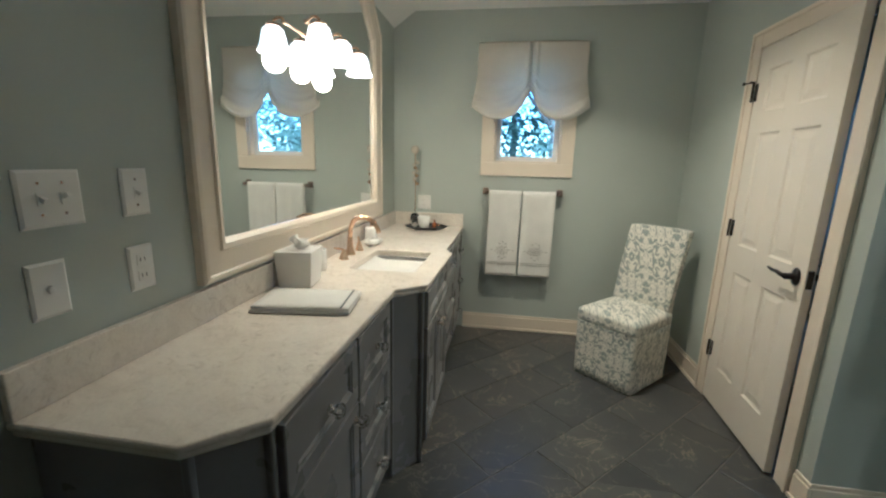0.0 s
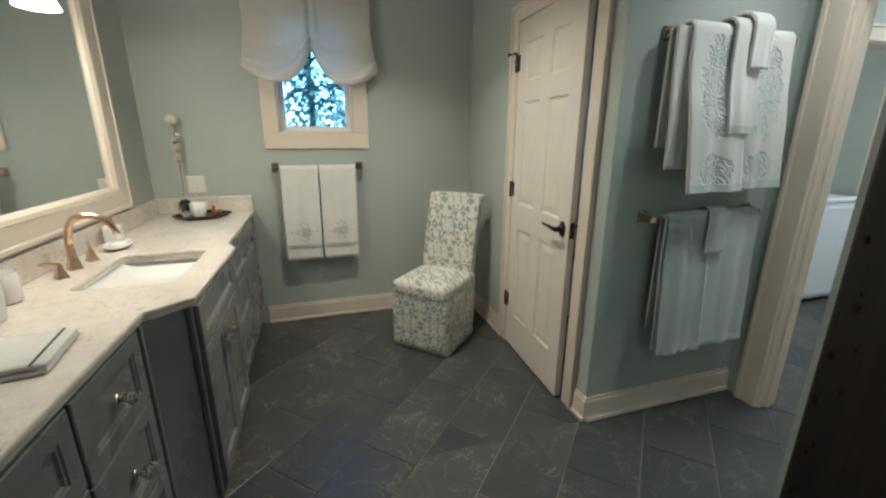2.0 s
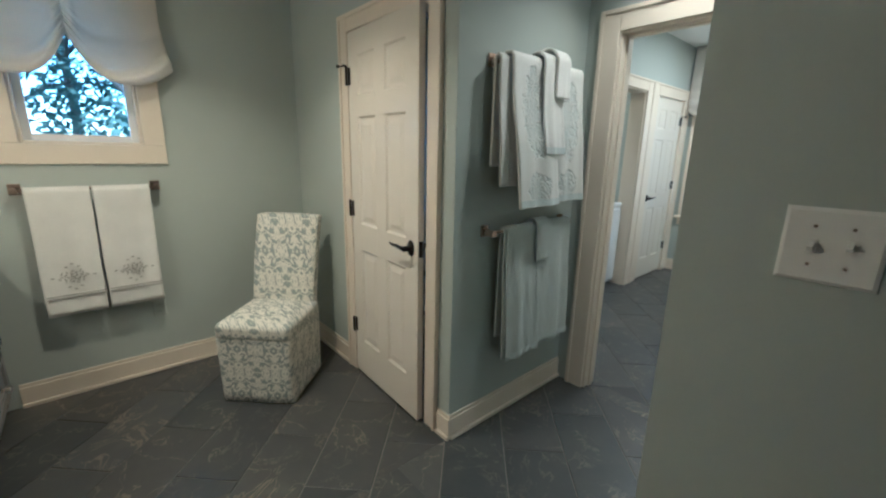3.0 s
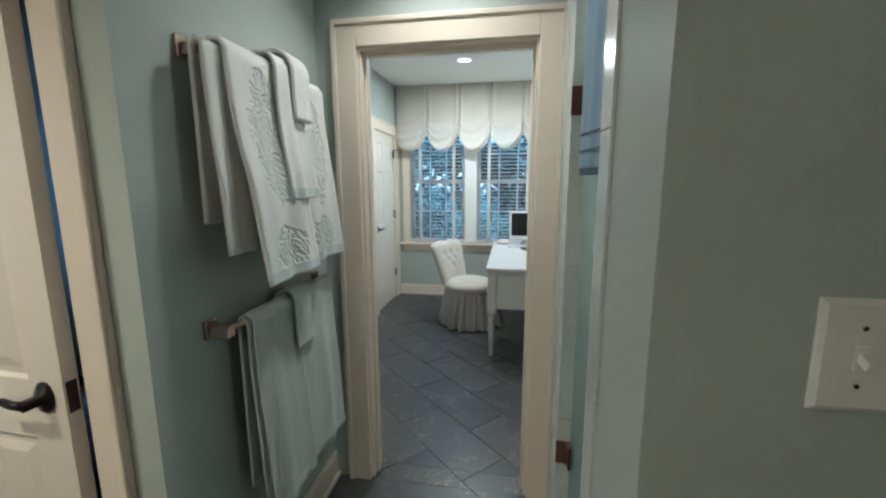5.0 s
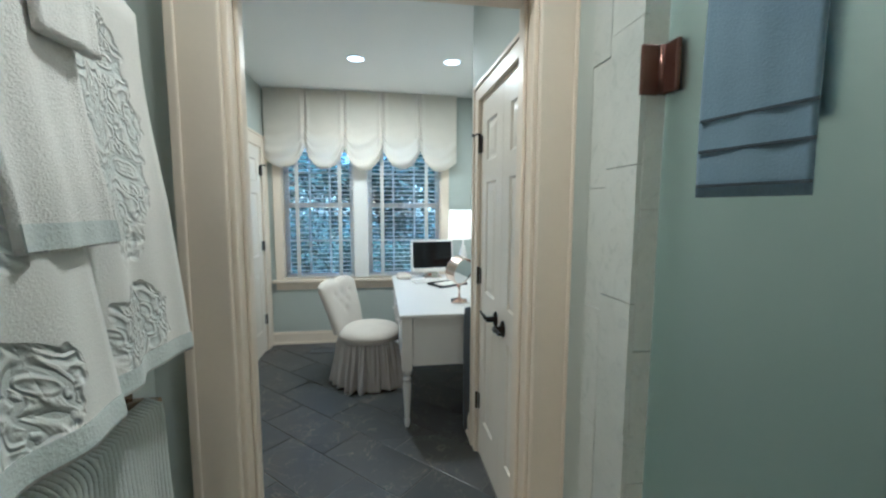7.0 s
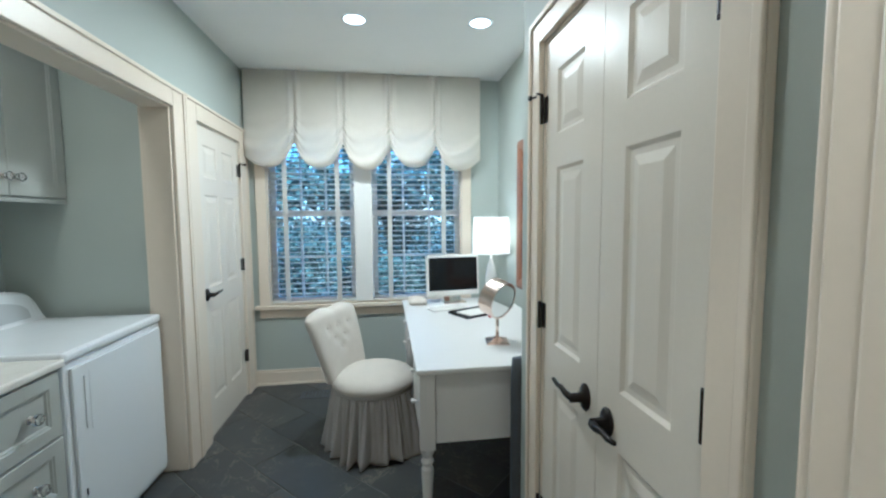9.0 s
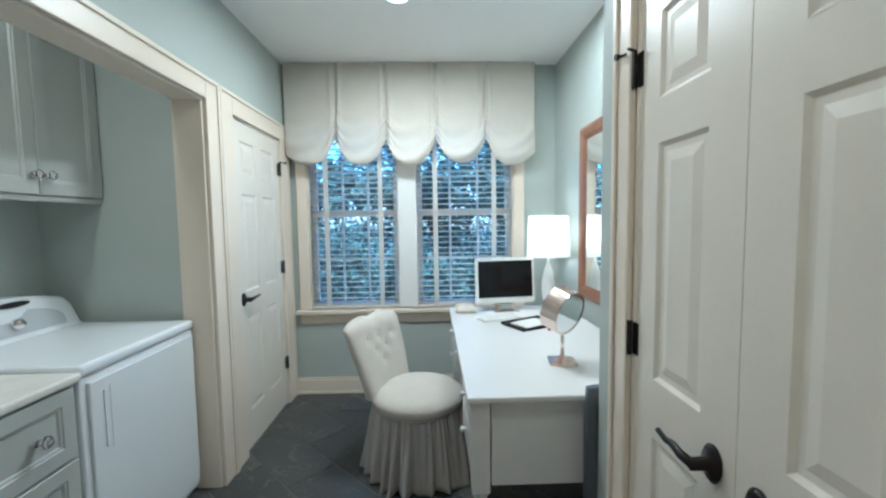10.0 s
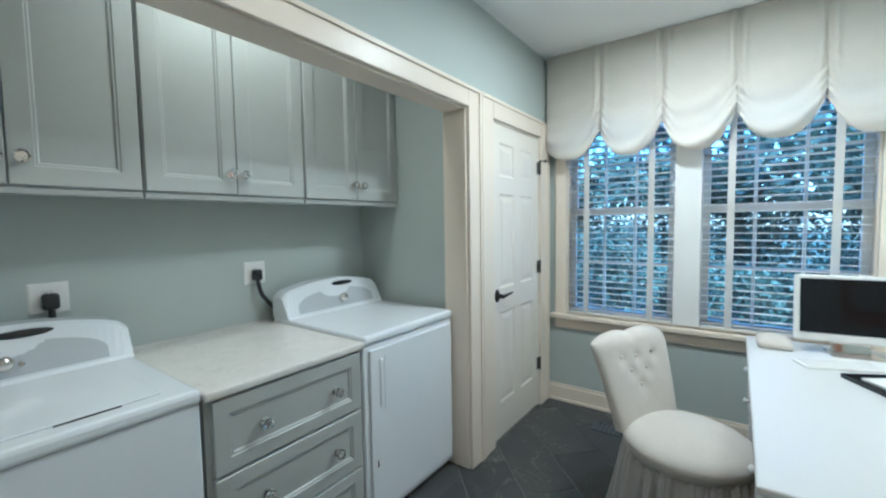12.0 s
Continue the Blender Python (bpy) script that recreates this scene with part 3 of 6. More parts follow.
def vanity_unit(y0, y1, fx, kind, label):
    w = y1 - y0
    u = thing("vanity_cabinet", label, "cabinet", pose(fx, y0, 0, 0, 0, 90), "vanity cabinets")
    dep = fx - XL - 0.001
    if kind == "sink":
        shell = boxes((0.0005, 0.001, 0.10, w - 0.0005, dep, 0.70), (0.0005, 0.001, 0.70, w - 0.0005, 0.02, BODY_TOP), (0.0005, 0.02, 0.70, 0.018, dep, BODY_TOP), (w - 0.018, 0.02, 0.70, w - 0.0005, dep, BODY_TOP))
    else:
        shell = boxes((0.0005, 0.001, 0.10, w - 0.0005, dep, BODY_TOP))
    part("body", shell, M_VAN, u)
    part("toe_kick", boxes((0.0005, 0.06, 0.0, w - 0.0005, dep, 0.0995)), M_VAN, u)
    g = 0.004
    if kind == "drawers":
        zs = ((0.105, 0.355), (0.36, 0.61), (0.615, 0.842))
        for a, b in zs:
            front("drawer_front", w - 2 * g, b - a, M_VAN, u, g, a, [((w - 2 * g) / 2, (b - a) / 2)])
    elif kind == "door":
        front("drawer_front", w - 2 * g, 0.205, M_VAN, u, g, 0.637, [((w - 2 * g) / 2, 0.10)])
        front("door", w - 2 * g, 0.525, M_VAN, u, g, 0.105, [(w - 0.045, 0.475)])
    elif kind == "sink":
        front("false_front", w - 2 * g, 0.165, M_VAN, u, g, 0.677)
        hw = (w - 3 * g) / 2
        front("door", hw, 0.565, M_VAN, u, g, 0.105, [(hw - 0.035, 0.49)])
        front("door", hw, 0.565, M_VAN, u, 2 * g + hw, 0.105, [(0.035, 0.49)])
    return u


vanity_unit(0.90, 1.345, -0.385, "door", "dark grey vanity cabinet with a drawer over a door")
vanity_unit(1.35, 1.72, -0.385, "drawers", "dark grey vanity cabinet with three drawers and crystal knobs")
vanity_unit(1.86, 2.475, -0.255, "sink", "dark grey sink cabinet with two doors below the basin")
vanity_unit(2.60, 3.07, -0.285, "drawers", "dark grey vanity cabinet with three drawers and crystal knobs")
vanity_unit(3.075, 3.535, -0.285, "drawers", "dark grey vanity cabinet with three drawers and crystal knobs")
post = thing("corner_post", "dark grey angled filler panel between vanity cabinets", "cabinet panel")
part("panel", prism([(XL + 0.001, 1.7215), (-0.372, 1.7215), (-0.262, 1.856), (XL + 0.001, 1.856)], 0.0, BODY_TOP), M_VAN, post, bevel=0.004)
part("moulding", boxes((-0.378, 1.7215, 0.0, -0.358, 1.738, BODY_TOP), (-0.272, 1.838, 0.0, -0.252, 1.856, BODY_TOP)), M_VAN, post, bevel=0.006)
post2 = thing("corner_post", "dark grey angled filler panel beside the sink cabinet", "cabinet panel")
part("panel", prism([(XL + 0.001, 2.4795), (-0.258, 2.4795), (-0.292, 2.5955), (XL + 0.001, 2.5955)], 0.0, BODY_TOP), M_VAN, post2, bevel=0.004)
end = thing("end_panel", "dark grey angled end panel of the vanity", "cabinet panel")
part("panel", prism([(XL + 0.001, 0.79), (-0.50, 0.79), (-0.388, 0.8955), (XL + 0.001, 0.8955)], 0.0, BODY_TOP), M_VAN, end, bevel=0.004)
part("moulding", boxes((-0.512, 0.782, 0.0, -0.49, 0.80, BODY_TOP), (-0.402, 0.880, 0.0, -0.38, 0.8955, BODY_TOP)), M_VAN, end, bevel=0.006)

SINK = (-0.665, 2.02, -0.335, 2.475)


def with_hole(outline, hole, z0, z1):
    bm = bmesh.new()
    for z in (z0, z1):
        es = []
        for loop in (outline, hole):
            vs = [bm.verts.new((x, y, z)) for x, y in loop]
            es += [bm.edges.new((vs[i], vs[(i + 1) % len(vs)])) for i in range(len(vs))]
        bmesh.ops.triangle_fill(bm, use_beauty=True, use_dissolve=True, edges=es)
    bm.verts.ensure_lookup_table()
    n = len(outline)
    k = len(hole)
    half = n + k
    for off, c in ((0, n), (n, k)):
        for i in range(c):
            bm.faces.new((bm.verts[off + i], bm.verts[off + (i + 1) % c], bm.verts[half + off + (i + 1) % c], bm.verts[half + off + i]))
    bmesh.ops.recalc_face_normals(bm, faces=bm.faces)
    return bm


def round_rect(x0, y0, x1, y1, r, n=5):
    pts = []
    for cx, cy, a in ((x1 - r, y1 - r, 0), (x0 + r, y1 - r, 90), (x0 + r, y0 + r, 180), (x1 - r, y0 + r, 270)):
        for i in range(n + 1):
            b = radians(a + 90 * i / n)
            pts.append((cx + r * math.cos(b), cy + r * math.sin(b)))
    return pts


top_line = [(XL + 0.001, 0.755), (-0.485, 0.755), (-0.365, 0.865), (-0.352, 1.745), (-0.322, 1.765), (-0.262, 1.822), (-0.235, 1.835), (-0.215, 2.49), (-0.228, 2.51), (-0.262, 2.595), (-0.258, 3.543), (XL + 0.001, 3.543)]
counter = thing("vanity_counter", "mottled cream quartz vanity top with a backsplash", "countertop")
slab = part("top", with_hole(top_line, round_rect(*SINK, 0.03), CZ - 0.018, CZ), M_QUARTZ, counter, bevel=0.006)
edge_line = [(x - (0.008 if x > -0.5 else 0), y + (0.008 if y < 0.8 else 0)) for x, y in top_line]
part("lower_edge", with_hole(edge_line, round_rect(SINK[0] - 0.002, SINK[1] - 0.002, SINK[2] + 0.002, SINK[3] + 0.002, 0.03), CZ - 0.0355, CZ - 0.0182), M_QUARTZ, counter, bevel=0.005)
part("backsplash", boxes((XL + 0.0005, 0.757, CZ + 0.0003, XL + 0.021, 3.543, CZ + 0.105), (XL + 0.0212, 3.523, CZ + 0.0003, -0.262, 3.543, CZ + 0.105)), M_QUARTZ, counter, bevel=0.003)


def basin(x0, y0, x1, y1, depth):
    bm = bmesh.new()
    rings = []
    for k, z, r in ((-0.004, -0.0, 0.034), (0.0, -0.004, 0.03), (0.034, -depth * 0.55, 0.05), (0.075, -depth * 0.92, 0.06), (0.12, -depth, 0.04)):
        rings.append([bm.verts.new((x, y, z)) for x, y in round_rect(x0 + k, y0 + k, x1 - k, y1 - k, r)])
    n = len(rings[0])
    for a, b in zip(rings, rings[1:]):
        for i in range(n):
            bm.faces.new((a[i], a[(i + 1) % n], b[(i + 1) % n], b[i]))
    bm.faces.new(rings[-1])
    return bm


sink = thing("sink", "white porcelain undermount basin set in the vanity top", "sink", pose(0, 0, CZ - 0.0357))
cloth("bowl", basin(SINK[0] - 0.004, SINK[1] - 0.004, SINK[2] + 0.004, SINK[3] + 0.004, 0.06), M_PORC, sink, 0.008)
part("drain", moved(lathe([(0.0005, 0), (0.022, 0), (0.022, 0.004), (0.0005, 0.005)], 16), pose(-0.5, 2.25, -0.0558)), M_CHROME, sink, "chrome drain")

faucet = thing("faucet", "brushed brass arched faucet on the vanity top", "faucet", pose(-0.765, 2.30, CZ))
part("base", lathe([(0.0005, 0), (0.030, 0), (0.027, 0.010), (0.018, 0.05), (0.014, 0.11), (0.0005, 0.111)], 4), M_BRASS, faucet)
part("spout", tube(arc((0, 0, 0.10), (0.005, 0, 0.215), (0.07, 0, 0.212), 8) + arc((0.07, 0, 0.212), (0.15, 0, 0.21), (0.165, 0, 0.13), 8)[1:], lambda s: 0.0135 - 0.001 * s), M_BRASS, faucet, smooth=True)
for dy in (-0.115, 0.115):
    hb = part("tap", moved(lathe([(0.0005, 0), (0.028, 0), (0.024, 0.008), (0.012, 0.045), (0.010, 0.055), (0.0005, 0.056)], 4), pose(0.01, dy, 0)), M_BRASS, faucet, "brass tap handle")
    part("tap_lever", tube([(0.01, dy, 0.052), (-0.01, dy + 0.35 * dy, 0.066), (-0.016, dy + 0.5 * dy, 0.070)], 0.006), M_BRASS, hb)

# things on the counter
tis = thing("tissue_box", "square cream tissue box holder with a white tissue", "tissue box", pose(-0.765, 1.735, CZ, 0, 0, 8))
tb = box(-0.066, -0.066, 0, 0.066, 0.066, 0.150)
for v in tb.verts:
    if v.co.z > 0.1:
        v.co.x, v.co.y = v.co.x * 1.16, v.co.y * 1.16
part("cover", join(tb, moved(lathe([(0.045, 0), (0.05, 0.002), (0.045, 0.004), (0.04, 0.002)], 18, False), pose(0, 0, 0.149))), M_PLASTIC, tis, bevel=0.006)
random.seed(5)
cloth("tissue", sheet(10, 8, lambda u, v: (0.045 * (u - 0.5) * (1 + v) + 0.012 * math.sin(7 * v + 5 * u), 0.03 * math.sin(6 * u + 1) * (0.4 + v), 0.146 + 0.065 * v * (1 - 0.55 * abs(u - 0.4)) )), M_PAPER, tis, 0.0012, "crumpled white tissue")
cup = thing("tumbler", "cream ceramic tumbler on the vanity top", "cup", pose(-0.79, 1.955, CZ))
part("cup", lathe([(0.0005, 0), (0.036, 0), (0.040, 0.006), (0.041, 0.10), (0.037, 0.10), (0.035, 0.012), (0.0005, 0.010)], 24), M_PORC, cup, smooth=True)


def folded(name, label, sx, sy, layers, th, m, material, band=None):
    t = thing(name, label, "towel", m)
    z = 0.0
    for i in range(layers):
        k = 0.004 * (i % 2)
        part("fold", moved(soft_box(sx - k, sy - k * 2, th, th * 0.48, 0.003, 10), pose(0.002 * (i % 3), 0.003 * i, z)), material, t, smooth=True)
        z += th + 0.0004
    if band:
        part("band", box(sx / 2 - 0.03, -sy / 2 + 0.004, z - 0.0005, sx / 2 - 0.024, sy / 2 - 0.004, z + 0.0012), band, t, "dark stitched stripe")
    return t


folded("hand_towel", "folded white hand towel lying on the vanity top", 0.34, 0.21, 2, 0.013, pose(-0.61, 1.50, CZ, 0, 0, 8), M_TOWEL_W, M_TOWEL_BAND)
dish = thing("soap_dish", "oval white soap dish beside the basin", "soap dish", pose(-0.735, 2.62, CZ) @ Matrix.Diagonal((1.3, 1.3, 1.15, 1)))
part("dish", moved(lathe([(0.0005, 0), (0.03, 0), (0.05, 0.010), (0.056, 0.020), (0.052, 0.019), (0.028, 0.009), (0.0005, 0.008)], 24), Matrix.Diagonal((0.75, 1.35, 1.1, 1))), M_PORC, dish, smooth=True)
part("soap", moved(lathe([(0.0005, 0.008), (0.03, 0.010), (0.036, 0.018), (0.03, 0.027), (0.0005, 0.030)], 20), Matrix.Diagonal((0.72, 1.25, 1, 1))), M_PORC, dish, "white oval soap", smooth=True)
disp = thing("soap_dispenser", "white ceramic soap dispenser with a brass pump", "dispenser", pose(-0.785, 2.72, CZ))
part("bottle", soft_box(0.07, 0.07, 0.095, 0.014, 0, 6), M_PORC, disp, smooth=True)
part("pump", join(tube([(0, 0, 0.09), (0, 0, 0.135)], 0.006), tube([(0, 0, 0.132), (0.03, 0, 0.134), (0.04, 0, 0.128)], 0.004)), M_BRASS, disp, "brass pump")
tray = thing("tray", "black hexagonal lacquer tray on the vanity top", "tray", pose(-0.545, 3.37, CZ, 0, 0, 10))
part("plate", lathe([(0.0005, 0.004), (0.150, 0.004), (0.172, 0.020), (0.168, 0.012), (0.150, 0.0), (0.0005, 0.0)], 6), M_BLACK, tray)


def bottle(name, label, prof, x, y, z, material, cap=None):
    b = thing(name, label, "bottle", pose(x, y, z))
    part("body", lathe(prof, 18), material, b, smooth=True)
    if cap:
        part("stopper", moved(lathe(cap[0], 12), pose(0, 0, prof[-1][1])), cap[1], b, smooth=True)
    return b


TZ = CZ + 0.0045
bottle("perfume_bottle", "clear cut glass bottle on the black tray", [(0.0005, 0), (0.038, 0), (0.042, 0.04), (0.034, 0.095), (0.012, 0.108), (0.0005, 0.1082)], -0.645, 3.40, TZ, M_CRYSTAL, ([(0.0005, 0), (0.013, 0.004), (0.015, 0.016), (0.0005, 0.028)], M_CRYSTAL))
bottle("cup", "white ceramic cup standing on the black tray", [(0.0005, 0), (0.036, 0), (0.039, 0.004), (0.052, 0.090), (0.049, 0.090), (0.035, 0.008), (0.0005, 0.007)], -0.560, 3.36, TZ, M_PORC)
bottle("perfume_bottle", "small amber bottle on the black tray", [(0.0005, 0), (0.015, 0), (0.016, 0.03), (0.007, 0.045), (0.0005, 0.046)], -0.48, 3.38, TZ, M_ORANGE, ([(0.0005, 0), (0.008, 0.002), (0.008, 0.018), (0.0005, 0.02)], M_BRASS))
gold = thing("gold_ornament", "small gold shell ornament on the black tray", "ornament", pose(-0.465, 3.435, TZ + 0.002))
part("shell", join(*[moved(lathe([(0.0005, 0), (0.014, 0.006), (0.010, 0.016), (0.0005, 0.020)], 10), pose(0.02 * math.cos(a), 0.02 * math.sin(a), 0, 25 * math.sin(a * 2), 0, 0)) for a in (0, 1.3, 2.5, 3.8, 5.0)]), M_BRASS, gold, smooth=True)
tall = thing("glass_stick_vase", "tall pale vase stick with beads and a ball top", "vase", pose(-0.66, 3.465, CZ))
part("vase", lathe([(0.0005, 0), (0.03, 0), (0.03, 0.006), (0.012, 0.02), (0.016, 0.08), (0.012, 0.10), (0.0005, 0.101)], 16), M_CRYSTAL, tall, smooth=True)
part("stem", tube([(0, 0, 0.09), (0.003, 0, 0.33), (-0.004, 0, 0.585)], 0.004), M_BRASS, tall)
for k in range(9):
    part("bead", moved(lathe([(0.0005, -0.016), (0.015, -0.008), (0.017, 0.005), (0.0005, 0.016)], 10), pose(0.014 * math.cos(k * 2.4), 0.014 * math.sin(k * 2.4), 0.345 + 0.021 * k, 20 * math.sin(k), 0, 0)), M_PEARL if k % 3 else M_BRASS, tall, smooth=True)
part("ball", moved(lathe([(0.0005, -0.034)] + [(0.034 * math.cos(a), 0.034 * math.sin(a)) for a in (-1.2, -0.8, -0.4, 0, 0.4, 0.8, 1.2)] + [(0.0005, 0.034)], 16), pose(-0.004, 0, 0.612)), M_PEARL, tall, "pale pearly ball top", smooth=True)

# ---- framed vanity mirror and its light ----
def ring_frame(outer, inner, depths):
    """A frame in the x-plane: loops of (y, z) blended from outer to inner; depths: (share, x)."""
    bm = bmesh.new()
    rings = []
    for s, x in depths:
        rings.append([bm.verts.new((x, a[0] + (b[0] - a[0]) * s, a[1] + (b[1] - a[1]) * s)) for a, b in zip(outer, inner)])
    n = len(outer)
    for r, q in zip(rings, rings[1:]):
        for i in range(n):
            bm.faces.new((r[i], r[(i + 1) % n], q[(i + 1) % n], q[i]))
    bmesh.ops.recalc_face_normals(bm, faces=bm.faces)
    return bm


def clipped(y0, y1, z0, z1, c):
    return [(y0, z0), (y1, z0), (y1, z1 - c), (y1 - c, z1), (y0 + c, z1), (y0, z1 - c)]


mir = thing("vanity_mirror", "large mirror in a cream painted frame with clipped corners", "mirror", pose(XL, 0, 0))
MO, MI = clipped(1.275, 3.125, 1.005, 2.46, 0.22), clipped(1.385, 2.955, 1.135, 2.35, 0.18)
part("frame", ring_frame(MO, MI, ((0, 0.001), (0, 0.026), (0.06, 0.034), (0.16, 0.036), (0.2, 0.030), (0.72, 0.030), (0.76, 0.038), (0.9, 0.036), (1.0, 0.022), (1.0, 0.004))), M_TRIM, mir, "cream painted moulded frame")
gl = bmesh.new()
gl.faces.new([gl.verts.new((0.012, y, z)) for y, z in clipped(1.38, 2.96, 1.13, 2.355, 0.18)])
g2 = bmesh.ops.extrude_face_region(gl, geom=gl.faces[:])
bmesh.ops.translate(gl, vec=(-0.006, 0, 0), verts=[v for v in g2["geom"] if isinstance(v, bmesh.types.BMVert)])
bmesh.ops.recalc_face_normals(gl, faces=gl.faces)
part("glass", gl, M_MIRROR, mir, "silvered mirror glass")

vl = thing("vanity_light", "three-light brass vanity fixture with lit white shades", "wall lamp", pose(XL + 0.0125, 2.19, 1.955))
part("back_plate", moved(lathe([(0.0005, 0), (0.055, 0), (0.055, 0.008), (0.03, 0.02), (0.0005, 0.021)], 24), pose(0, 0, 0, 0, 90, 0)), M_BRASS, vl)
part("bar", tube([(0.05, -0.25, 0.01), (0.05, 0.25, 0.01)], 0.007), M_BRASS, vl)
part("stem", tube([(0.015, 0, 0), (0.05, 0, 0.01)], 0.009), M_BRASS, vl)
for dy in (-0.235, 0.0, 0.235):
    arm = part("arm", tube(arc((0.05, dy, 0.01), (0.07, dy + 0.02, 0.055), (0.105, dy, 0.02), 8), 0.006), M_BRASS, vl, smooth=True)
    part("cap", moved(lathe([(0.0005, 0.0), (0.03, 0.0), (0.03, 0.008), (0.012, 0.016), (0.0005, 0.017)], 16), pose(0.105, dy, -0.002)), M_BRASS, vl)
    sh = part("shade", moved(lathe([(0.028, 0.0), (0.043, -0.012), (0.050, -0.035), (0.056, -0.068), (0.070, -0.104), (0.067, -0.104), (0.047, -0.04), (0.026, -0.004)], 24, False), pose(0.105, dy, -0.003)), M_BULB, vl, "glowing white bell shade", smooth=True)
    pl = new("vanity_bulb", bpy.data.lights.new("vanity_bulb", "POINT"))
    pl.data.energy, pl.data.color, pl.data.shadow_soft_size = 1.5, WARM, 0.05
    pl.location = (XL + 0.0125 + 0.105, 2.19 + dy, 1.955 - 0.14)


# ---- bathroom window ----
def picture_trim(name, axis, plane, sign, a0, a1, z0, z1, w, sill=False):
    def b(u0, u1, v0, v1, za, zb):
        v0, v1 = min(v0, v1), max(v0, v1)
        return (u0, v0, za, u1, v1, zb) if axis == "x" else (v0, u0, za, v1, u1, zb)
    p, t, d = plane, sign * 0.018, -sign * (WT - 0.03)
    bl = [b(a0 - w, a0, p, p + t, z0, z1 + w), b(a1, a1 + w, p, p + t, z0, z1 + w), b(a0, a1, p, p + t, z1, z1 + w)]
    if sill:
        bl += [b(a0 - w - 0.03, a1 + w + 0.03, p, p + sign * 0.055, z0 - 0.03, z0 - 0.0005), b(a0 - w, a1 + w, p, p + t, z0 - 0.11, z0 - 0.0305)]
    else:
        bl += [b(a0 - w, a1 + w, p, p + t, z0 - w, z0 - 0.0005)]
    bl += [b(a0, a0 + 0.014, p, p + d, z0, z1), b(a1 - 0.014, a1, p, p + d, z0, z1), b(a0 + 0.014, a1 - 0.014, p, p + d, z1 - 0.014, z1), b(a0 + 0.014, a1 - 0.014, p, p + d, z0, z0 + 0.014)]
    return structure(part(name, boxes(*bl), M_TRIM, None, bevel=0.004), "cream painted window casing", "window trim")


picture_trim("trim_window_bath", "x", YW, -1, BW[0], BW[1], BW[2], BW[3], 0.105)


def sash(parent, axis, at, a0, a1, z0, z1, nx, nz, rail=0.04, t=0.03):
    def b(u0, u1, v0, v1, za, zb):
        return (u0, v0, za, u1, v1, zb) if axis == "x" else (v0, u0, za, v1, u1, zb)
    bl = [b(a0, a0 + rail, at, at + t, z0, z1), b(a1 - rail, a1, at, at + t, z0, z1), b(a0 + rail, a1 - rail, at, at + t, z0, z0 + rail), b(a0 + rail, a1 - rail, at, at + t, z1 - rail, z1)]
    w, h = a1 - a0 - 2 * rail, z1 - z0 - 2 * rail
    for i in range(1, nx):
        c = a0 + rail + w * i / nx
        bl.append(b(c - 0.009, c + 0.009, at + 0.004, at + t - 0.004, z0 + rail, z1 - rail))
    for j in range(1, nz):
        c = z0 + rail + h * j / nz
        bl.append(b(a0 + rail, a1 - rail, at + 0.006, at + t - 0.006, c - 0.009, c + 0.009))
    f = part("sash", boxes(*bl), M_SASH, parent, "white painted sash", bevel=0.003)
    g = part("pane", boxes(b(a0 + rail - 0.005, a1 - rail + 0.005, at + t / 2 - 0.002, at + t / 2 + 0.002, z0 + rail - 0.005, z1 - rail + 0.005)), M_GLASS, f, "clear window pane")
    g.visible_shadow = False
    return f


w1 = structure(thing("window_1", "small bathroom window with one clear pane", "window"), "small bathroom window with one clear pane", "window")
sash(w1, "x", YW + 0.055, BW[0] + 0.0145, BW[1] - 0.0145, BW[2] + 0.0145, BW[3] - 0.0145, 1, 1, 0.035)


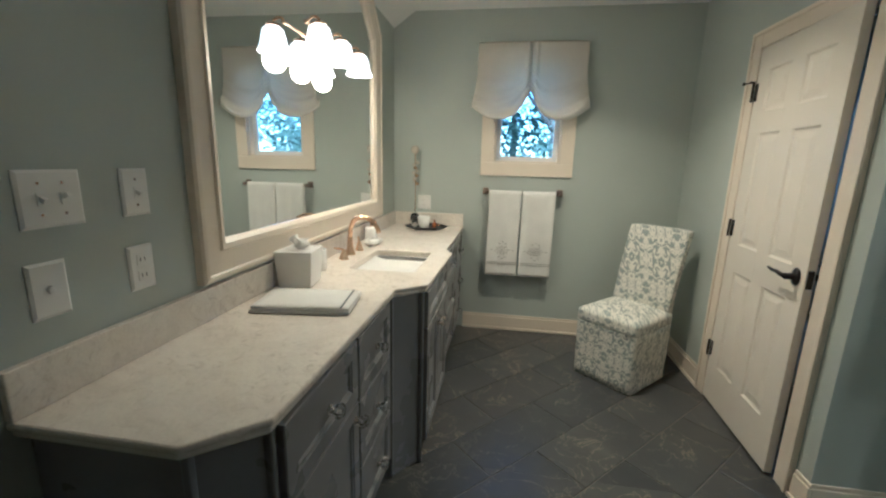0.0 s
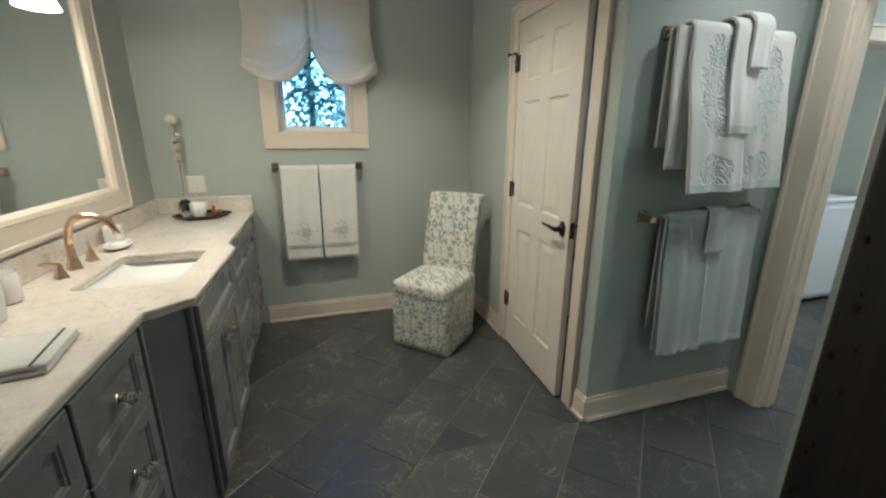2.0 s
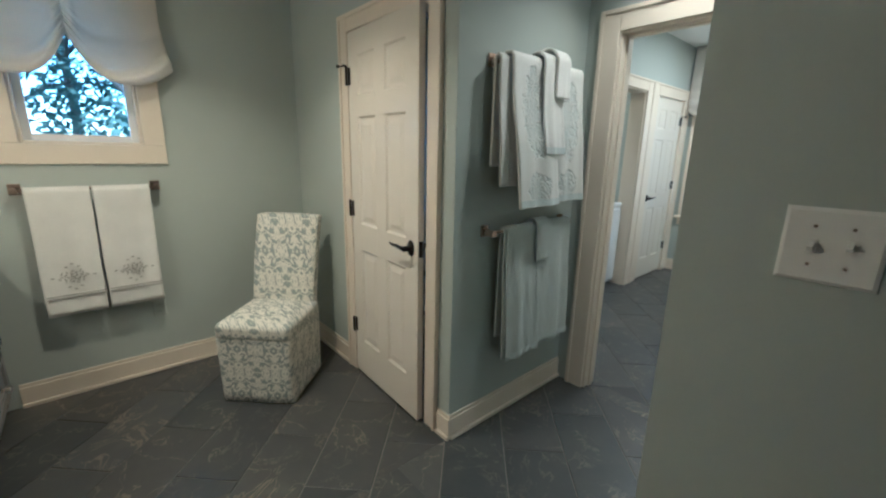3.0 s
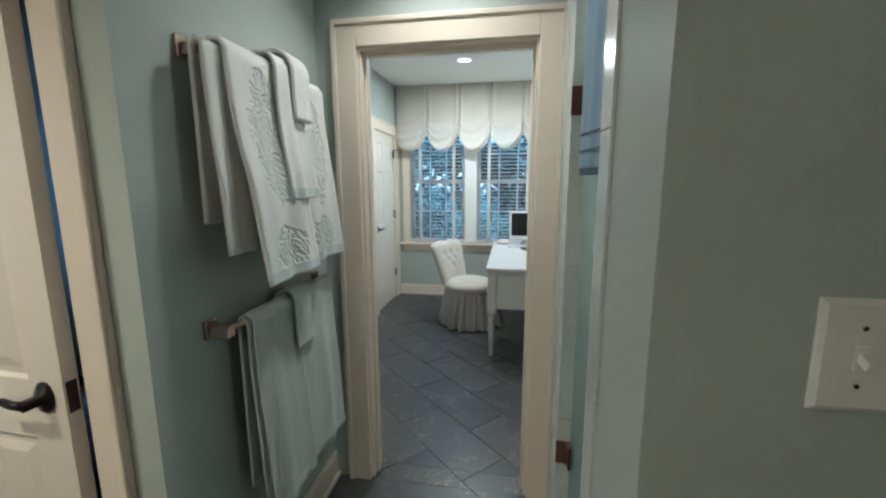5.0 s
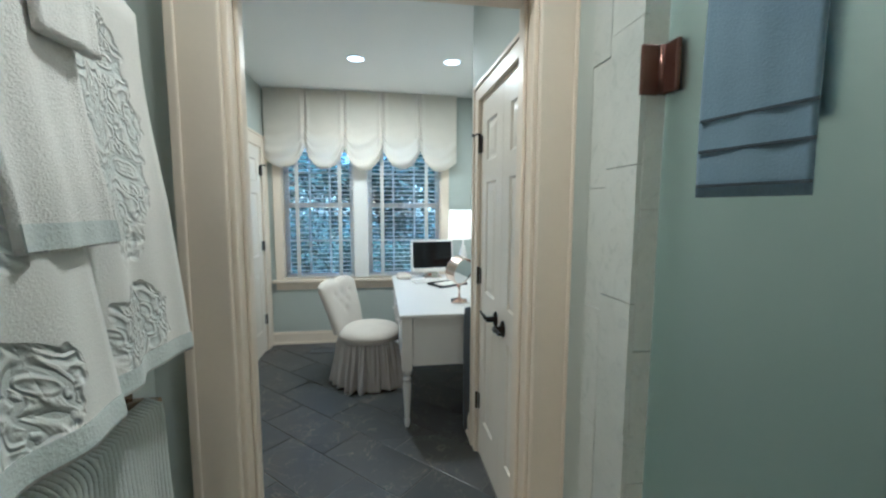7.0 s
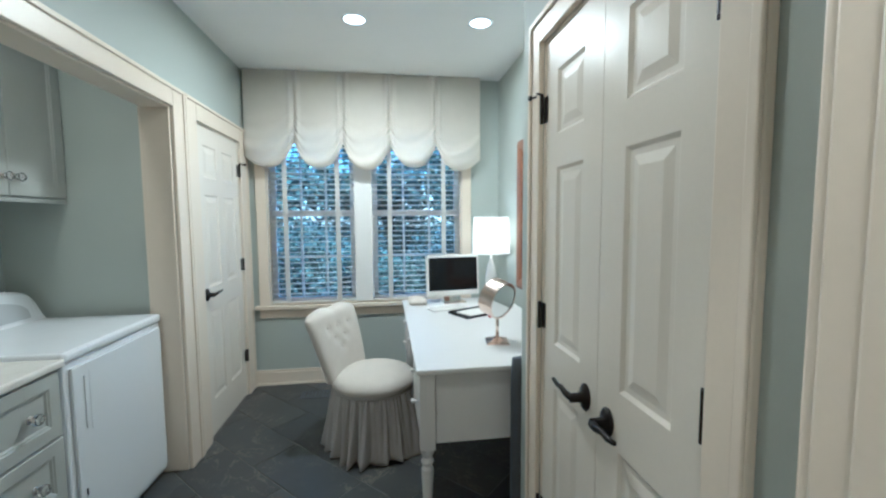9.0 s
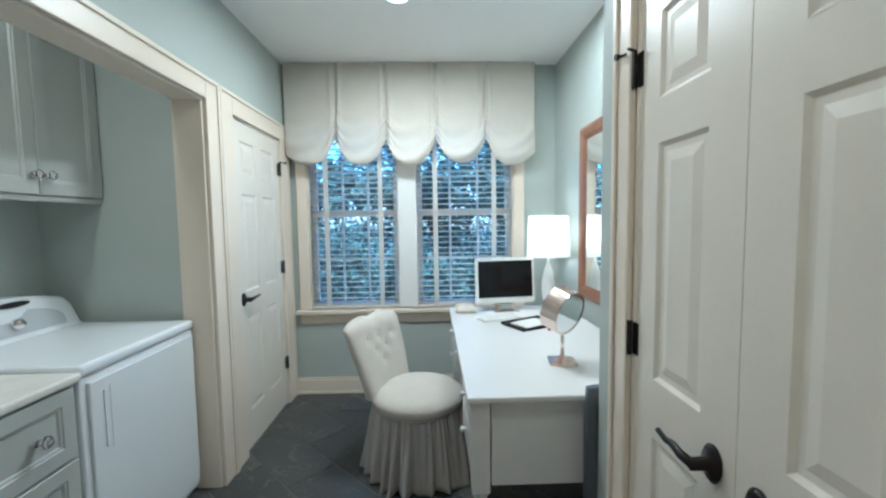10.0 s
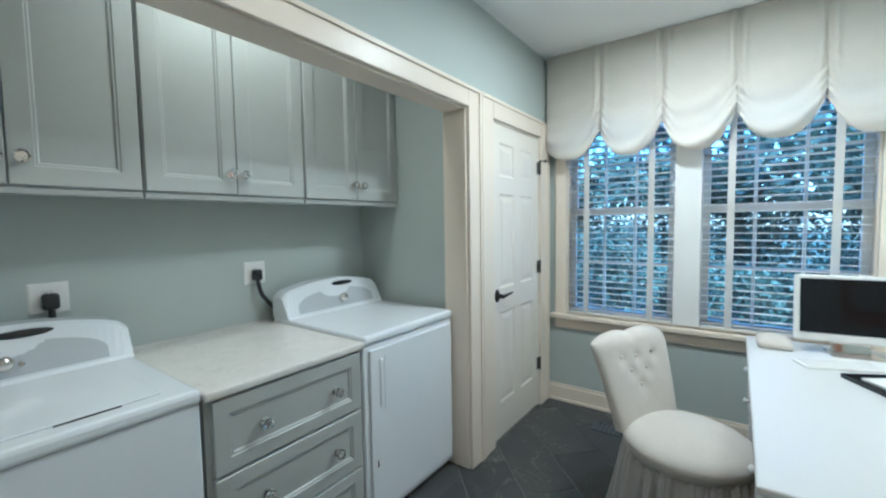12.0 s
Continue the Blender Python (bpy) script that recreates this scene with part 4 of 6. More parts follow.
def balloon(name, label, m, width, n, top, drop_lo, drop_hi, bulge, flare=0.0):
    """A gathered shade hung from z top, in the local xz-plane facing -y, with n swags."""
    t = thing(name, label, "window shade", m)
    part("head_board", box(-width / 2, -0.045, top - 0.02, width / 2, 0.0, top), M_SHADE, t)

    def f(u, v):
        i = min(n - 1, int(u * n))
        k = u * n - i
        c = 2 * k - 1
        e = (1 - abs(c)) * width / n / 2
        free = (i == 0 and c < 0) or (i == n - 1 and c > 0)
        sw = math.sqrt(max(0.0, 1 - c * c))
        lo_i = drop_lo + 0.012 * math.sin(i * 2.3 + 0.7)
        low = drop_hi + (lo_i - drop_hi) * (1 - abs(c) ** 2.6)
        if free:
            low += (drop_lo - drop_hi) * 0.55 * abs(c) ** 3
        w = min(1.0, v / 0.88)
        z = top - (top - low) * w
        s = max(0.0, (w - 0.40) / 0.60)
        y = -0.050 - bulge * (0.25 + 0.75 * sw) * s ** 1.6 * (1 - 0.35 * max(0.0, (w - 0.9) / 0.1) ** 2)
        y -= (0.013 * sw * s + 0.004 * s) * math.sin(19 * w + 1.1 * i + 2.0 * c)
        y -= 0.006 * s * math.sin(41 * w + 3 * c)
        if not free:
            y += 0.020 * math.exp(-(e / 0.011) ** 2) - 0.016 * math.exp(-((e - 0.032) / 0.014) ** 2) * (1 - 0.5 * s)
            y -= 0.010 * s * math.exp(-(e / 0.05) ** 2) * math.sin(70 * w)
        if v > 0.88:
            q = (v - 0.88) / 0.12
            y += 0.045 * math.sin(q * 1.57) * (0.4 + 0.6 * sw)
            z += 0.045 * q * q - 0.010 * math.sin(q * 3.14)
        x = (u - 0.5) * width * (1 + flare * s ** 1.5)
        return (x, y, z)
    cloth("fabric", sheet(44 * n, 84, f), M_SHADE, t, 0.0025, "gathered cream fabric swags")
    for sx in (-1, 1):
        part("side_return", box(sx * width / 2 - 0.001, -0.05, top - (top - drop_hi) * 0.9, sx * width / 2 + 0.001, -0.002, top), M_SHADE, t)
    for i in range(n + 1):
        part("cord", tube([(-width / 2 + width * i / n, -0.030, top - 0.02), (-width / 2 + width * i / n, -0.034, drop_hi + 0.02)], 0.0025), M_SHADE, t)
    return t


balloon("balloon_shade", "cream balloon shade with two gathered swags", pose(0.215, YW - 0.0185, 0), 0.80, 2, 2.285, 1.735, 1.955, 0.07, 0.10)


# ---- towel bars and towels ----
def towel_bar(label, m, length, material=M_NICKEL):
    t = thing("towel_bar", label, "towel bar", m)
    for sx in (-1, 1):
        x = sx * length / 2
        part("bracket", join(box(x - 0.024, -0.012, -0.028, x + 0.024, -0.0005, 0.028), moved(prism([(-0.018, -0.02), (0.018, -0.02), (0.011, 0.011), (-0.011, 0.011)], 0, 0.062), pose(x, -0.012, 0, 90))), material, t, bevel=0.003)
    part("bar", tube([(-length / 2, -0.066, 0.0), (length / 2, -0.066, 0.0)], 0.008, 14), material, t, smooth=True)
    return t


def drape(name, label, m, width, fl, bl, material, r=0.013, thick=0.009, seed=0, amp=0.006, flare=0.0, ribs=0.0, hem=None, lean=0.03, gap=0.0):
    """A towel hung over a bar on the local x-axis: it falls fl in front and bl behind."""
    t = thing(name, label, "towel", m)
    rng = random.Random(seed)
    ph = [rng.uniform(0, 6.28) for _ in range(4)]
    total = fl + math.pi * r + bl

    def f(u, v):
        s = v * total
        x = (u - 0.5) * width
        wob = lambda d: amp * min(1, d * 4) * (math.sin(9 * u + ph[0] + d) + 0.5 * math.sin(17 * u + ph[1] + 2 * d))
        rib = ribs * math.sin(u * width / 0.0105 * 2 * math.pi)
        if s < fl:
            d = fl - s
            return (x * (1 + flare * d) + 0.01 * math.sin(5 * d + ph[2]) * d, -r - lean * d * min(1, d * 3) + wob(d) - rib - gap * math.sin(math.pi * u) * d, -d)
        if s < fl + math.pi * r:
            a = (s - fl) / r
            return (x, -math.cos(a) * (r + rib), math.sin(a) * (r + rib))
        d = s - fl - math.pi * r
        return (x * (1 + flare * 0.5 * d), r + 0.2 * wob(d) + rib, -d)
    cloth("cloth", sheet(int(28 if not ribs else width / 0.0105 * 5), 46, f), material, t, thick)
    if hem:
        def g(u, v):
            p = f(u, 0.004 + v * 0.03 / total)
            return (p[0], p[1] - thick * 0.5 - 0.0008, p[2])
        band = cloth("hem", sheet(28, 2, g), hem, t, 0.002, "woven hem")
        for face in band.data.polygons:
            face.use_smooth = False
    return t


towel_bar("brushed nickel towel bar below the bathroom window", pose(0.205, YW, 1.185), 0.585)
for i, x in enumerate((0.072, 0.335)):
    tw = drape("hand_towel", "white hand towel with grey embroidery hanging on a bar", pose(x, YW - 0.066, 1.185), 0.255, 0.675, 0.60, M_TOWEL_W, seed=3 + i, amp=0.003, lean=0.035, flare=-0.03)
    for zz in (-0.565, -0.58):
        part("stripe", box(-0.122, -0.046 + zz * 0.0, zz, 0.122, -0.0425, zz + 0.004), M_EMB, tw, "thin grey stitched stripe")
    for k in range(26):
        a, q = k * 2.39996, math.sqrt(k / 26)
        px, pz = 0.062 * q * math.cos(a), 0.036 * q * math.sin(a)
        part("embroidery", moved(box(-0.0075, -0.0015, -0.0025, 0.0075, 0.0015, 0.0025), pose(px, -0.039, -0.465 + pz, 0, math.degrees(a) * 2, 0)), M_EMB, tw)
    for px, pz in ((0, 0.07), (0.025, 0.055), (-0.025, 0.055), (0, -0.07), (0.025, -0.055), (-0.025, -0.055), (0.085, 0.0), (-0.085, 0.0)):
        part("embroidery", moved(box(-0.007, -0.0015, -0.003, 0.007, 0.0015, 0.003), pose(px, -0.0385, -0.465 + pz)), M_EMB, tw)

BAR_X = (1.59 + 2.22) / 2
towel_bar("polished nickel towel bar on the corridor wall", pose(BAR_X, YT, 1.805), 0.63)
towel_bar("polished nickel towel bar on the corridor wall", pose(BAR_X, YT, 1.052), 0.63)

# corridor: towels on the two bars
YBAR = YT - 0.066
drape("bath_towel", "thick white embossed bath towel folded over the upper bar", pose(1.612, YBAR, 1.805, 0, 0, 0), 0.10, 0.535, 0.45, M_TOWEL_W, r=0.016, thick=0.012, seed=11, amp=0.004, lean=0.05, flare=0.2)
drape("bath_towel", "thick white embossed bath towel hanging on the upper bar", pose(1.768, YBAR - 0.006, 1.808), 0.30, 0.635, 0.45, M_TOWEL_D, r=0.030, thick=0.012, seed=12, amp=0.008, lean=0.12, hem=M_TOWEL_HEM)
drape("bath_towel", "thick white embossed bath towel hanging on the upper bar", pose(2.045, YBAR - 0.004, 1.806), 0.27, 0.625, 0.45, M_TOWEL_D, r=0.026, thick=0.012, seed=13, amp=0.008, lean=0.08, hem=M_TOWEL_HEM)
drape("hand_towel", "white embossed hand towel layered over the bath towels", pose(1.888, YBAR - 0.008, 1.812), 0.150, 0.40, 0.30, M_TOWEL_W, r=0.050, thick=0.011, seed=14, amp=0.004, lean=0.10, hem=M_TOWEL_HEM)
drape("washcloth", "small white washcloth folded over the hand towel", pose(1.935, YBAR - 0.008, 1.818), 0.10, 0.15, 0.10, M_TOWEL_W, r=0.068, thick=0.012, seed=15, amp=0.003, lean=0.10)
M_TOWEL_R = fabric("ribbed_towel", (0.62, 0.65, 0.62), weave=800, bumps=0.6)
drape("bath_towel", "pale grey ribbed bath towel hanging on the lower bar", pose(1.675, YBAR, 1.052), 0.05, 0.66, 0.55, M_TOWEL_R, r=0.014, thick=0.008, seed=20, amp=0.002, lean=0.03)
drape("bath_towel", "pale grey ribbed bath towel hanging on the lower bar", pose(1.785, YBAR - 0.004, 1.053), 0.25, 0.665, 0.55, M_TOWEL_R, r=0.022, thick=0.008, seed=21, amp=0.007, lean=0.05, ribs=0.0022, hem=M_TOWEL_HEM)
drape("bath_towel", "pale grey ribbed bath towel hanging on the lower bar", pose(2.055, YBAR - 0.004, 1.053), 0.285, 0.65, 0.55, M_TOWEL_R, r=0.022, thick=0.008, seed=22, amp=0.007, lean=0.05, ribs=0.0022, hem=M_TOWEL_HEM)
drape("washcloth", "small pale ribbed washcloth on the lower bar", pose(1.925, YBAR - 0.006, 1.056), 0.115, 0.175, 0.12, M_TOWEL_R, r=0.036, thick=0.008, seed=23, amp=0.003, lean=0.06, ribs=0.0018)


# ---- switch plates and outlets ----
def plate(name, label, m, w, h, kind, material=M_PLASTIC):
    """A wall plate facing -y, with toggles or sockets."""
    p = thing(name, label, "wall plate", m)
    bm = bmesh.new()
    rings = []
    for k, y in ((0, 0), (0, -0.003), (0.006, -0.0065)):
        rings.append([bm.verts.new(q) for q in ((-w / 2 + k, y, -h / 2 + k), (w / 2 - k, y, -h / 2 + k), (w / 2 - k, y, h / 2 - k), (-w / 2 + k, y, h / 2 - k))])
    for r, q in zip(rings, rings[1:]):
        for i in range(4):
            bm.faces.new((r[i], r[(i + 1) % 4], q[(i + 1) % 4], q[i]))
    bm.faces.new(rings[-1])
    bm.faces.new(rings[0][::-1])
    part("cover", bm, material, p)
    n = {"double": 2, "single": 1, "outlet": 1, "jack": 1}[kind]
    for i in range(n):
        x = (i - (n - 1) / 2) * 0.046
        if kind in ("double", "single"):
            part("toggle", join(box(x - 0.006, -0.0085, -0.013, x + 0.006, -0.0062, 0.013), moved(box(-0.004, -0.016, -0.005, 0.004, 0.0, 0.005), pose(x, -0.007, 0.002, 25 * (-1) ** i))), material, p, "white toggle switch")
            for z in (-0.032, 0.032):
                part("screw", moved(lathe([(0.0005, 0), (0.0032, 0), (0.0026, 0.0015), (0.0005, 0.0016)], 8), pose(x, -0.0064, z, 90)), M_NICKEL, p)
        elif kind == "outlet":
            for z in (-0.021, 0.021):
                part("socket", join(box(-0.016, -0.0085, z - 0.014, 0.016, -0.0062, z + 0.014)), material, p, bevel=0.002)
                part("slots", boxes((-0.008, -0.0092, z - 0.004, -0.006, -0.0084, z + 0.006), (0.005, -0.0092, z - 0.004, 0.007, -0.0084, z + 0.005)), M_DARK, p)
        else:
            part("jack", moved(lathe([(0.0005, 0), (0.008, 0), (0.007, 0.006), (0.0005, 0.007)], 12), pose(0, -0.0064, 0, 90)), material, p)
    return p


WEST = lambda y, z: pose(XL, y, z, 0, 0, 90)
plate("switch_plate", "white double switch plate on the vanity wall", WEST(0.905, 1.305), 0.125, 0.118, "double")
plate("switch_plate", "white single switch plate on the vanity wall", WEST(1.100, 1.306), 0.076, 0.118, "single")
plate("switch_plate", "white jack plate on the vanity wall", WEST(0.872, 1.118), 0.076, 0.118, "jack")
plate("outlet_plate", "white outlet plate on the vanity wall", WEST(1.092, 1.112), 0.074, 0.116, "outlet")
plate("switch_plate", "white double switch plate on a dim wall", pose(XS, 0.632, 1.278, 0, 0, -90), 0.128, 0.125, "double")
plate("outlet_plate", "white outlet plate above the vanity tray", pose(-0.600, YW, 1.075), 0.112, 0.116, "outlet")
plate("outlet_plate", "low outlet plate painted like the wall", pose(0.432, YW, 0.42), 0.072, 0.105, "outlet", M_WALL)

# ---- skirted side chair in the bathroom ----
fa = Vector((0.575, 2.900))
fb = Vector((0.905, 2.630))
ang = math.degrees(math.atan2((fb - fa).y, (fb - fa).x)) - 6
CW, CD = (fb - fa).length, 0.45
chair = thing("slipper_chair", "upholstered side chair in cream and blue damask with a skirt", "chair", pose(fb.x, fb.y, 0.004, 0, 0, ang) @ pose(-CW / 2, CD / 2, 0))


def skirt_sheet(sx, sy, h, flare, n=20):
    pts = []
    per = [(-sx / 2, -sy / 2), (sx / 2, -sy / 2), (sx / 2, sy / 2), (-sx / 2, sy / 2)]
    for i in range(4):
        a, b = Vector(per[i]), Vector(per[(i + 1) % 4])
        for k in range(n):
            pts.append((a.lerp(b, k / n), k / n))

    def f(u, v):
        p, k = pts[int(round(u * 4 * n)) % (4 * n)]
        w = 1 + flare * v + 0.010 * v * math.sin(k * 12)
        c = 1 - 0.05 * max(0, 1 - min(k, 1 - k) * 22) * v
        return (p.x * w * c, p.y * w * c, h * (1 - v))
    return sheet(4 * n, 8, f)


cloth("skirt", skirt_sheet(CW - 0.012, CD - 0.012, 0.385, 0.02), M_CHAIR, chair, 0.006, "tailored damask skirt with corner pleats")
part("frame", box(-CW / 2 + 0.02, -CD / 2 + 0.02, 0.03, CW / 2 - 0.02, CD / 2 - 0.02, 0.375), M_DARK, chair)
part("seat", moved(soft_box(CW + 0.006, CD + 0.01, 0.095, 0.03, 0.035, 12), pose(0, -0.002, 0.372)), M_CHAIR, chair, "padded damask seat", smooth=True)
back = bmesh.new()
bmesh.ops.create_cube(back, size=1)
bmesh.ops.subdivide_edges(back, edges=back.edges[:], cuts=10, use_grid_fill=True)
for v in back.verts:
    x, y, z = v.co
    w = (CW - 0.02) * (1 - 0.03 * (0.5 - z))
    rx = 0.5 - abs(x)
    edge = min(1, rx / 0.06) if rx < 0.06 else 1
    ty = 0.085 * (0.75 + 0.25 * math.sqrt(max(0, edge)))
    zz = (z + 0.5) * 0.60
    v.co = Vector((x * w, CD / 2 - 0.03 + y * ty + 0.15 * (zz / 0.60) ** 1.4, 0.40 + zz - 0.006 * (abs(x) * 2) ** 4 * (z > 0.45)))
part("backrest", back, M_CHAIR, chair, "tall padded damask backrest", smooth=True, bevel=0.012)
part("back_skirt", moved(box(-CW / 2 + 0.02, -0.005, 0.01, CW / 2 - 0.02, 0.005, 0.39), pose(0, CD / 2 + 0.006, 0)), M_CHAIR, chair)

# ---- dark door leaf beside the entrance ----
dd = structure(thing("door_5", "dark stained wooden door standing open with a worn coppery edge", "door", pose(0.456, 0.54, 0.01)), "dark stained wooden door standing open with a worn coppery edge", "door")
part("door_leaf", panel_face(0.80, 2.03, [(0.11, 0.69, c, e) for c, e in ((0.24, 0.86), (1.02, 1.86))], 0.045), M_DARKWOOD, dd, bevel=0.002).matrix_basis = pose(0.001, 0, 0, 0, 0, -90) @ Matrix.Diagonal((1, 1, 1, 1)) @ pose(0, 0.0, 0)
for k in range(34):
    random.seed(40 + k)
    z0 = 1.02 + k * 0.017
    part("worn_patch", moved(lathe([(0.0005, 0), (0.0009 + 0.0011 * random.random(), 0.0003), (0.0006, 0.0005), (0.0003, 0.0006)], 7), pose(-0.0003 + 0.001, -0.004 - 0.012 * random.random(), z0 + 0.02 * random.random(), 0, -90, 0) @ Matrix.Diagonal((1.7, 0.9, 1, 1))), M_COPPER, dd, "worn copper-coloured patch")

# ---- shower front ----
TX0, TX1, GX1 = 1.32, 1.402, 2.06
structure(part("shower_jamb", boxes((TX0, YN - WT, 0, TX1 - 0.008, YN - 0.006, ZB), (GX1 + 0.008, YS - WT, 0, XC, YS - 0.006, ZB)), M_GROUT_PALE), "tiled shower jamb", "wall")


def tile_column(parent, x0, x1, y, h0, seed, th=0.011):
    rng = random.Random(seed)
    z = h0
    while z < ZB - 0.02:
        z1 = min(z + 0.28, ZB - 0.003)
        zz = max(z, 0.003)
        d = rng.uniform(-0.0012, 0.0012)
        part("tile", box(x0 + 0.0008, y - th, zz + 0.0008, x1 - 0.0008, y + d, z1 - 0.0008), M_TILE, parent, bevel=0)
        z = z1


jamb = bpy.data.objects["shower_jamb"]
tile_column(jamb, TX0, TX1, YN + 0.004, -0.13, 1)
tile_column(jamb, GX1, 2.172, YS + 0.004, -0.13, 2)
tile_column(jamb, 2.172, 2.246, YS + 0.004, -0.17, 3)
wall("wall_shower_return", [(2.2465, YS - 0.0055, 0, XC - 0.0005, YS + 0.003, ZB)])
for x, s, yy in ((TX1, 1, YN), (GX1, -1, YS)):
    z = 0.003
    while z < ZB - 0.05:
        part("tile", box(min(x - 0.008 * s, x), yy - WT, z, max(x - 0.008 * s, x), yy - 0.0075, z + 0.289), M_TILE, jamb)
        z += 0.292
structure(part("trim_shower_edge", box(TX0 - 0.006, YN, 0.0, TX0 - 0.0005, YN + 0.006, ZB), M_TILE), "thin pale tile edging strip", "trim")
M_HINGE = plain("brown_bronze", (0.16, 0.085, 0.065), 0.3, 0.8, var=0.15)
shower = thing("shower_door", "frosted glass shower door with bronze fittings", "shower door", pose(0, 0.775, 0))
part("glass", box(TX1 + 0.004, -0.005, 0.05, GX1 - 0.004, 0.005, 2.13), M_FROST, shower, "pale green frosted glass")
for z in (0.45, 1.728):
    hg = part("hinge", boxes((GX1 - 0.044, 0.0052, z - 0.047, GX1 - 0.004, 0.016, z + 0.047), (GX1 - 0.044, -0.016, z - 0.047, GX1 - 0.004, -0.0052, z + 0.047)), M_HINGE, shower, "brown bronze glass hinge", bevel=0.004)
    part("hinge_plate", box(GX1 - 0.003, 0.020, z - 0.047, GX1 + 0.006, 0.0565, z + 0.047), M_HINGE, hg, bevel=0.003)
    part("hinge_pin", tube([(GX1 - 0.003, 0.014, z - 0.045), (GX1 - 0.003, 0.014, z + 0.045)], 0.009), M_HINGE, hg, smooth=True)
HX, HZ0, HZ1 = 1.500, 0.965, 1.155
part("pull_handle", tube([(HX, 0.005, HZ1), (HX, 0.030, HZ1)] + arc((HX, 0.035, HZ1), (HX, 0.058, HZ1), (HX, 0.058, HZ1 - 0.025), 5) + [(HX, 0.058, HZ0 + 0.03)] + arc((HX, 0.058, HZ0 + 0.025), (HX, 0.058, HZ0), (HX, 0.035, HZ0), 5) + [(HX, 0.005, HZ0)], 0.0105), M_NICKEL, shower, "polished nickel pull handle", smooth=True)
for z in (HZ0, HZ1):
    part("handle_collar", moved(lathe([(0.0005, 0), (0.018, 0), (0.017, 0.006), (0.011, 0.009), (0.0005, 0.0095)], 16), pose(HX, 0.0052, z, -90)), M_NICKEL, shower)
part("bottom_seal", box(TX1 + 0.004, -0.006, 0.03, GX1 - 0.004, 0.006, 0.0498), M_BRONZE, shower)
part("sill", box(TX1, -0.09, 0.0, GX1, 0.05, 0.03), M_TILE, shower)
bt = drape("bath_towel", "grey-blue towel hung over the glass shower door", pose(1.858, 0.775, 2.132), 0.158, 0.650, 0.55, M_TOWEL_B, r=0.014, thick=0.012, seed=31, amp=0.0015, lean=0.0)
bt.matrix_world = pose(1.845, 0.783, 2.132, 0, 0, 191)
for zz in (-0.532, -0.580, -0.634):
    part("band", box(-0.079, -0.0228, zz, 0.079, -0.0195, zz + 0.004), M_TOWEL_BAND, bt, "dark woven band")
structure(part("shower_walls", boxes((XS + WT, YB, 0.0, XS + WT + 0.01, YS - WT, ZB), (XC - 0.01, YB, 0.0, XC, YS - WT, ZB), (XS + WT + 0.01, YB, 0.0, XC - 0.01, YB + 0.01, ZB)), M_TILE), "pale stone tiled shower walls", "wall")
pan = structure(part("shower_floor", box(XS + WT + 0.01, YB + 0.01, -0.0024, XC - 0.01, YS - WT, 0.02), M_TILE), "pale stone shower floor", "floor")

# ---- water closet behind the ajar door ----
toilet = thing("toilet", "white ceramic toilet in the water closet", "toilet", pose(2.09, 3.12, 0.0))
part("tank", moved(soft_box(0.42, 0.19, 0.36, 0.03, 0, 6), pose(0, 0.30, 0.40)), M_PORC, toilet, smooth=True)
part("tank_lid", moved(soft_box(0.45, 0.21, 0.035, 0.015, 0, 6), pose(0, 0.30, 0.762)), M_PORC, toilet, smooth=True)
part("bowl", moved(lathe([(0.0005, 0), (0.12, 0), (0.10, 0.15), (0.18, 0.36), (0.19, 0.40), (0.0005, 0.402)], 24), Matrix.Diagonal((0.95, 1.25, 1, 1))), M_PORC, toilet, smooth=True)
part("lid", moved(lathe([(0.0005, 0.403), (0.19, 0.404), (0.19, 0.425), (0.0005, 0.43)], 24), Matrix.Diagonal((0.95, 1.25, 1, 1))), M_PORC, toilet, smooth=True)
picture_trim("trim_window_closet", "x", YW, -1, WW[0], WW[1], WW[2], WW[3], 0.07, sill=True)
w4 = structure(thing("window_4", "narrow water closet window with a white blind", "window"), "narrow water closet window with a white blind", "window")
sash(w4, "x", YW + 0.055, WW[0] + 0.0145, WW[1] - 0.0145, WW[2] + 0.0145, WW[3] - 0.0145, 1, 2, 0.035)
wb = thing("venetian_blind", "white blind half drawn in the water closet window", "blind", pose((WW[0] + WW[1]) / 2, YW + 0.02, 0))
for k in range(12):
    part("slat", moved(box(-0.315, -0.02, -0.0015, 0.315, 0.02, 0.0015), pose(0, 0, 1.86 + k * 0.035, 50)), M_PLASTIC, wb)


# ---- pendant openings: recessed ceiling lamps ----
def can(x, y, z):
    c = thing("downlight", "round white recessed ceiling downlight, lit", "ceiling light", pose(x, y, z), "recessed downlights")
    part("ring", lathe([(0.064, -0.0008), (0.078, -0.0008), (0.079, -0.003), (0.066, -0.0045)], 28, False), M_PLASTIC, c, smooth=True)
    part("lens", lathe([(0.0005, -0.0035), (0.063, -0.0035), (0.063, -0.001), (0.0005, -0.001)], 24), M_CAN, c, "glowing lens")


# fittings for the added bath and corridor lamps
for x, y in ADDED_BATH_CANS:
    can(x, y, ZB)
for x, y in LAUNDRY_CANS:
    can(x, y, ZL)

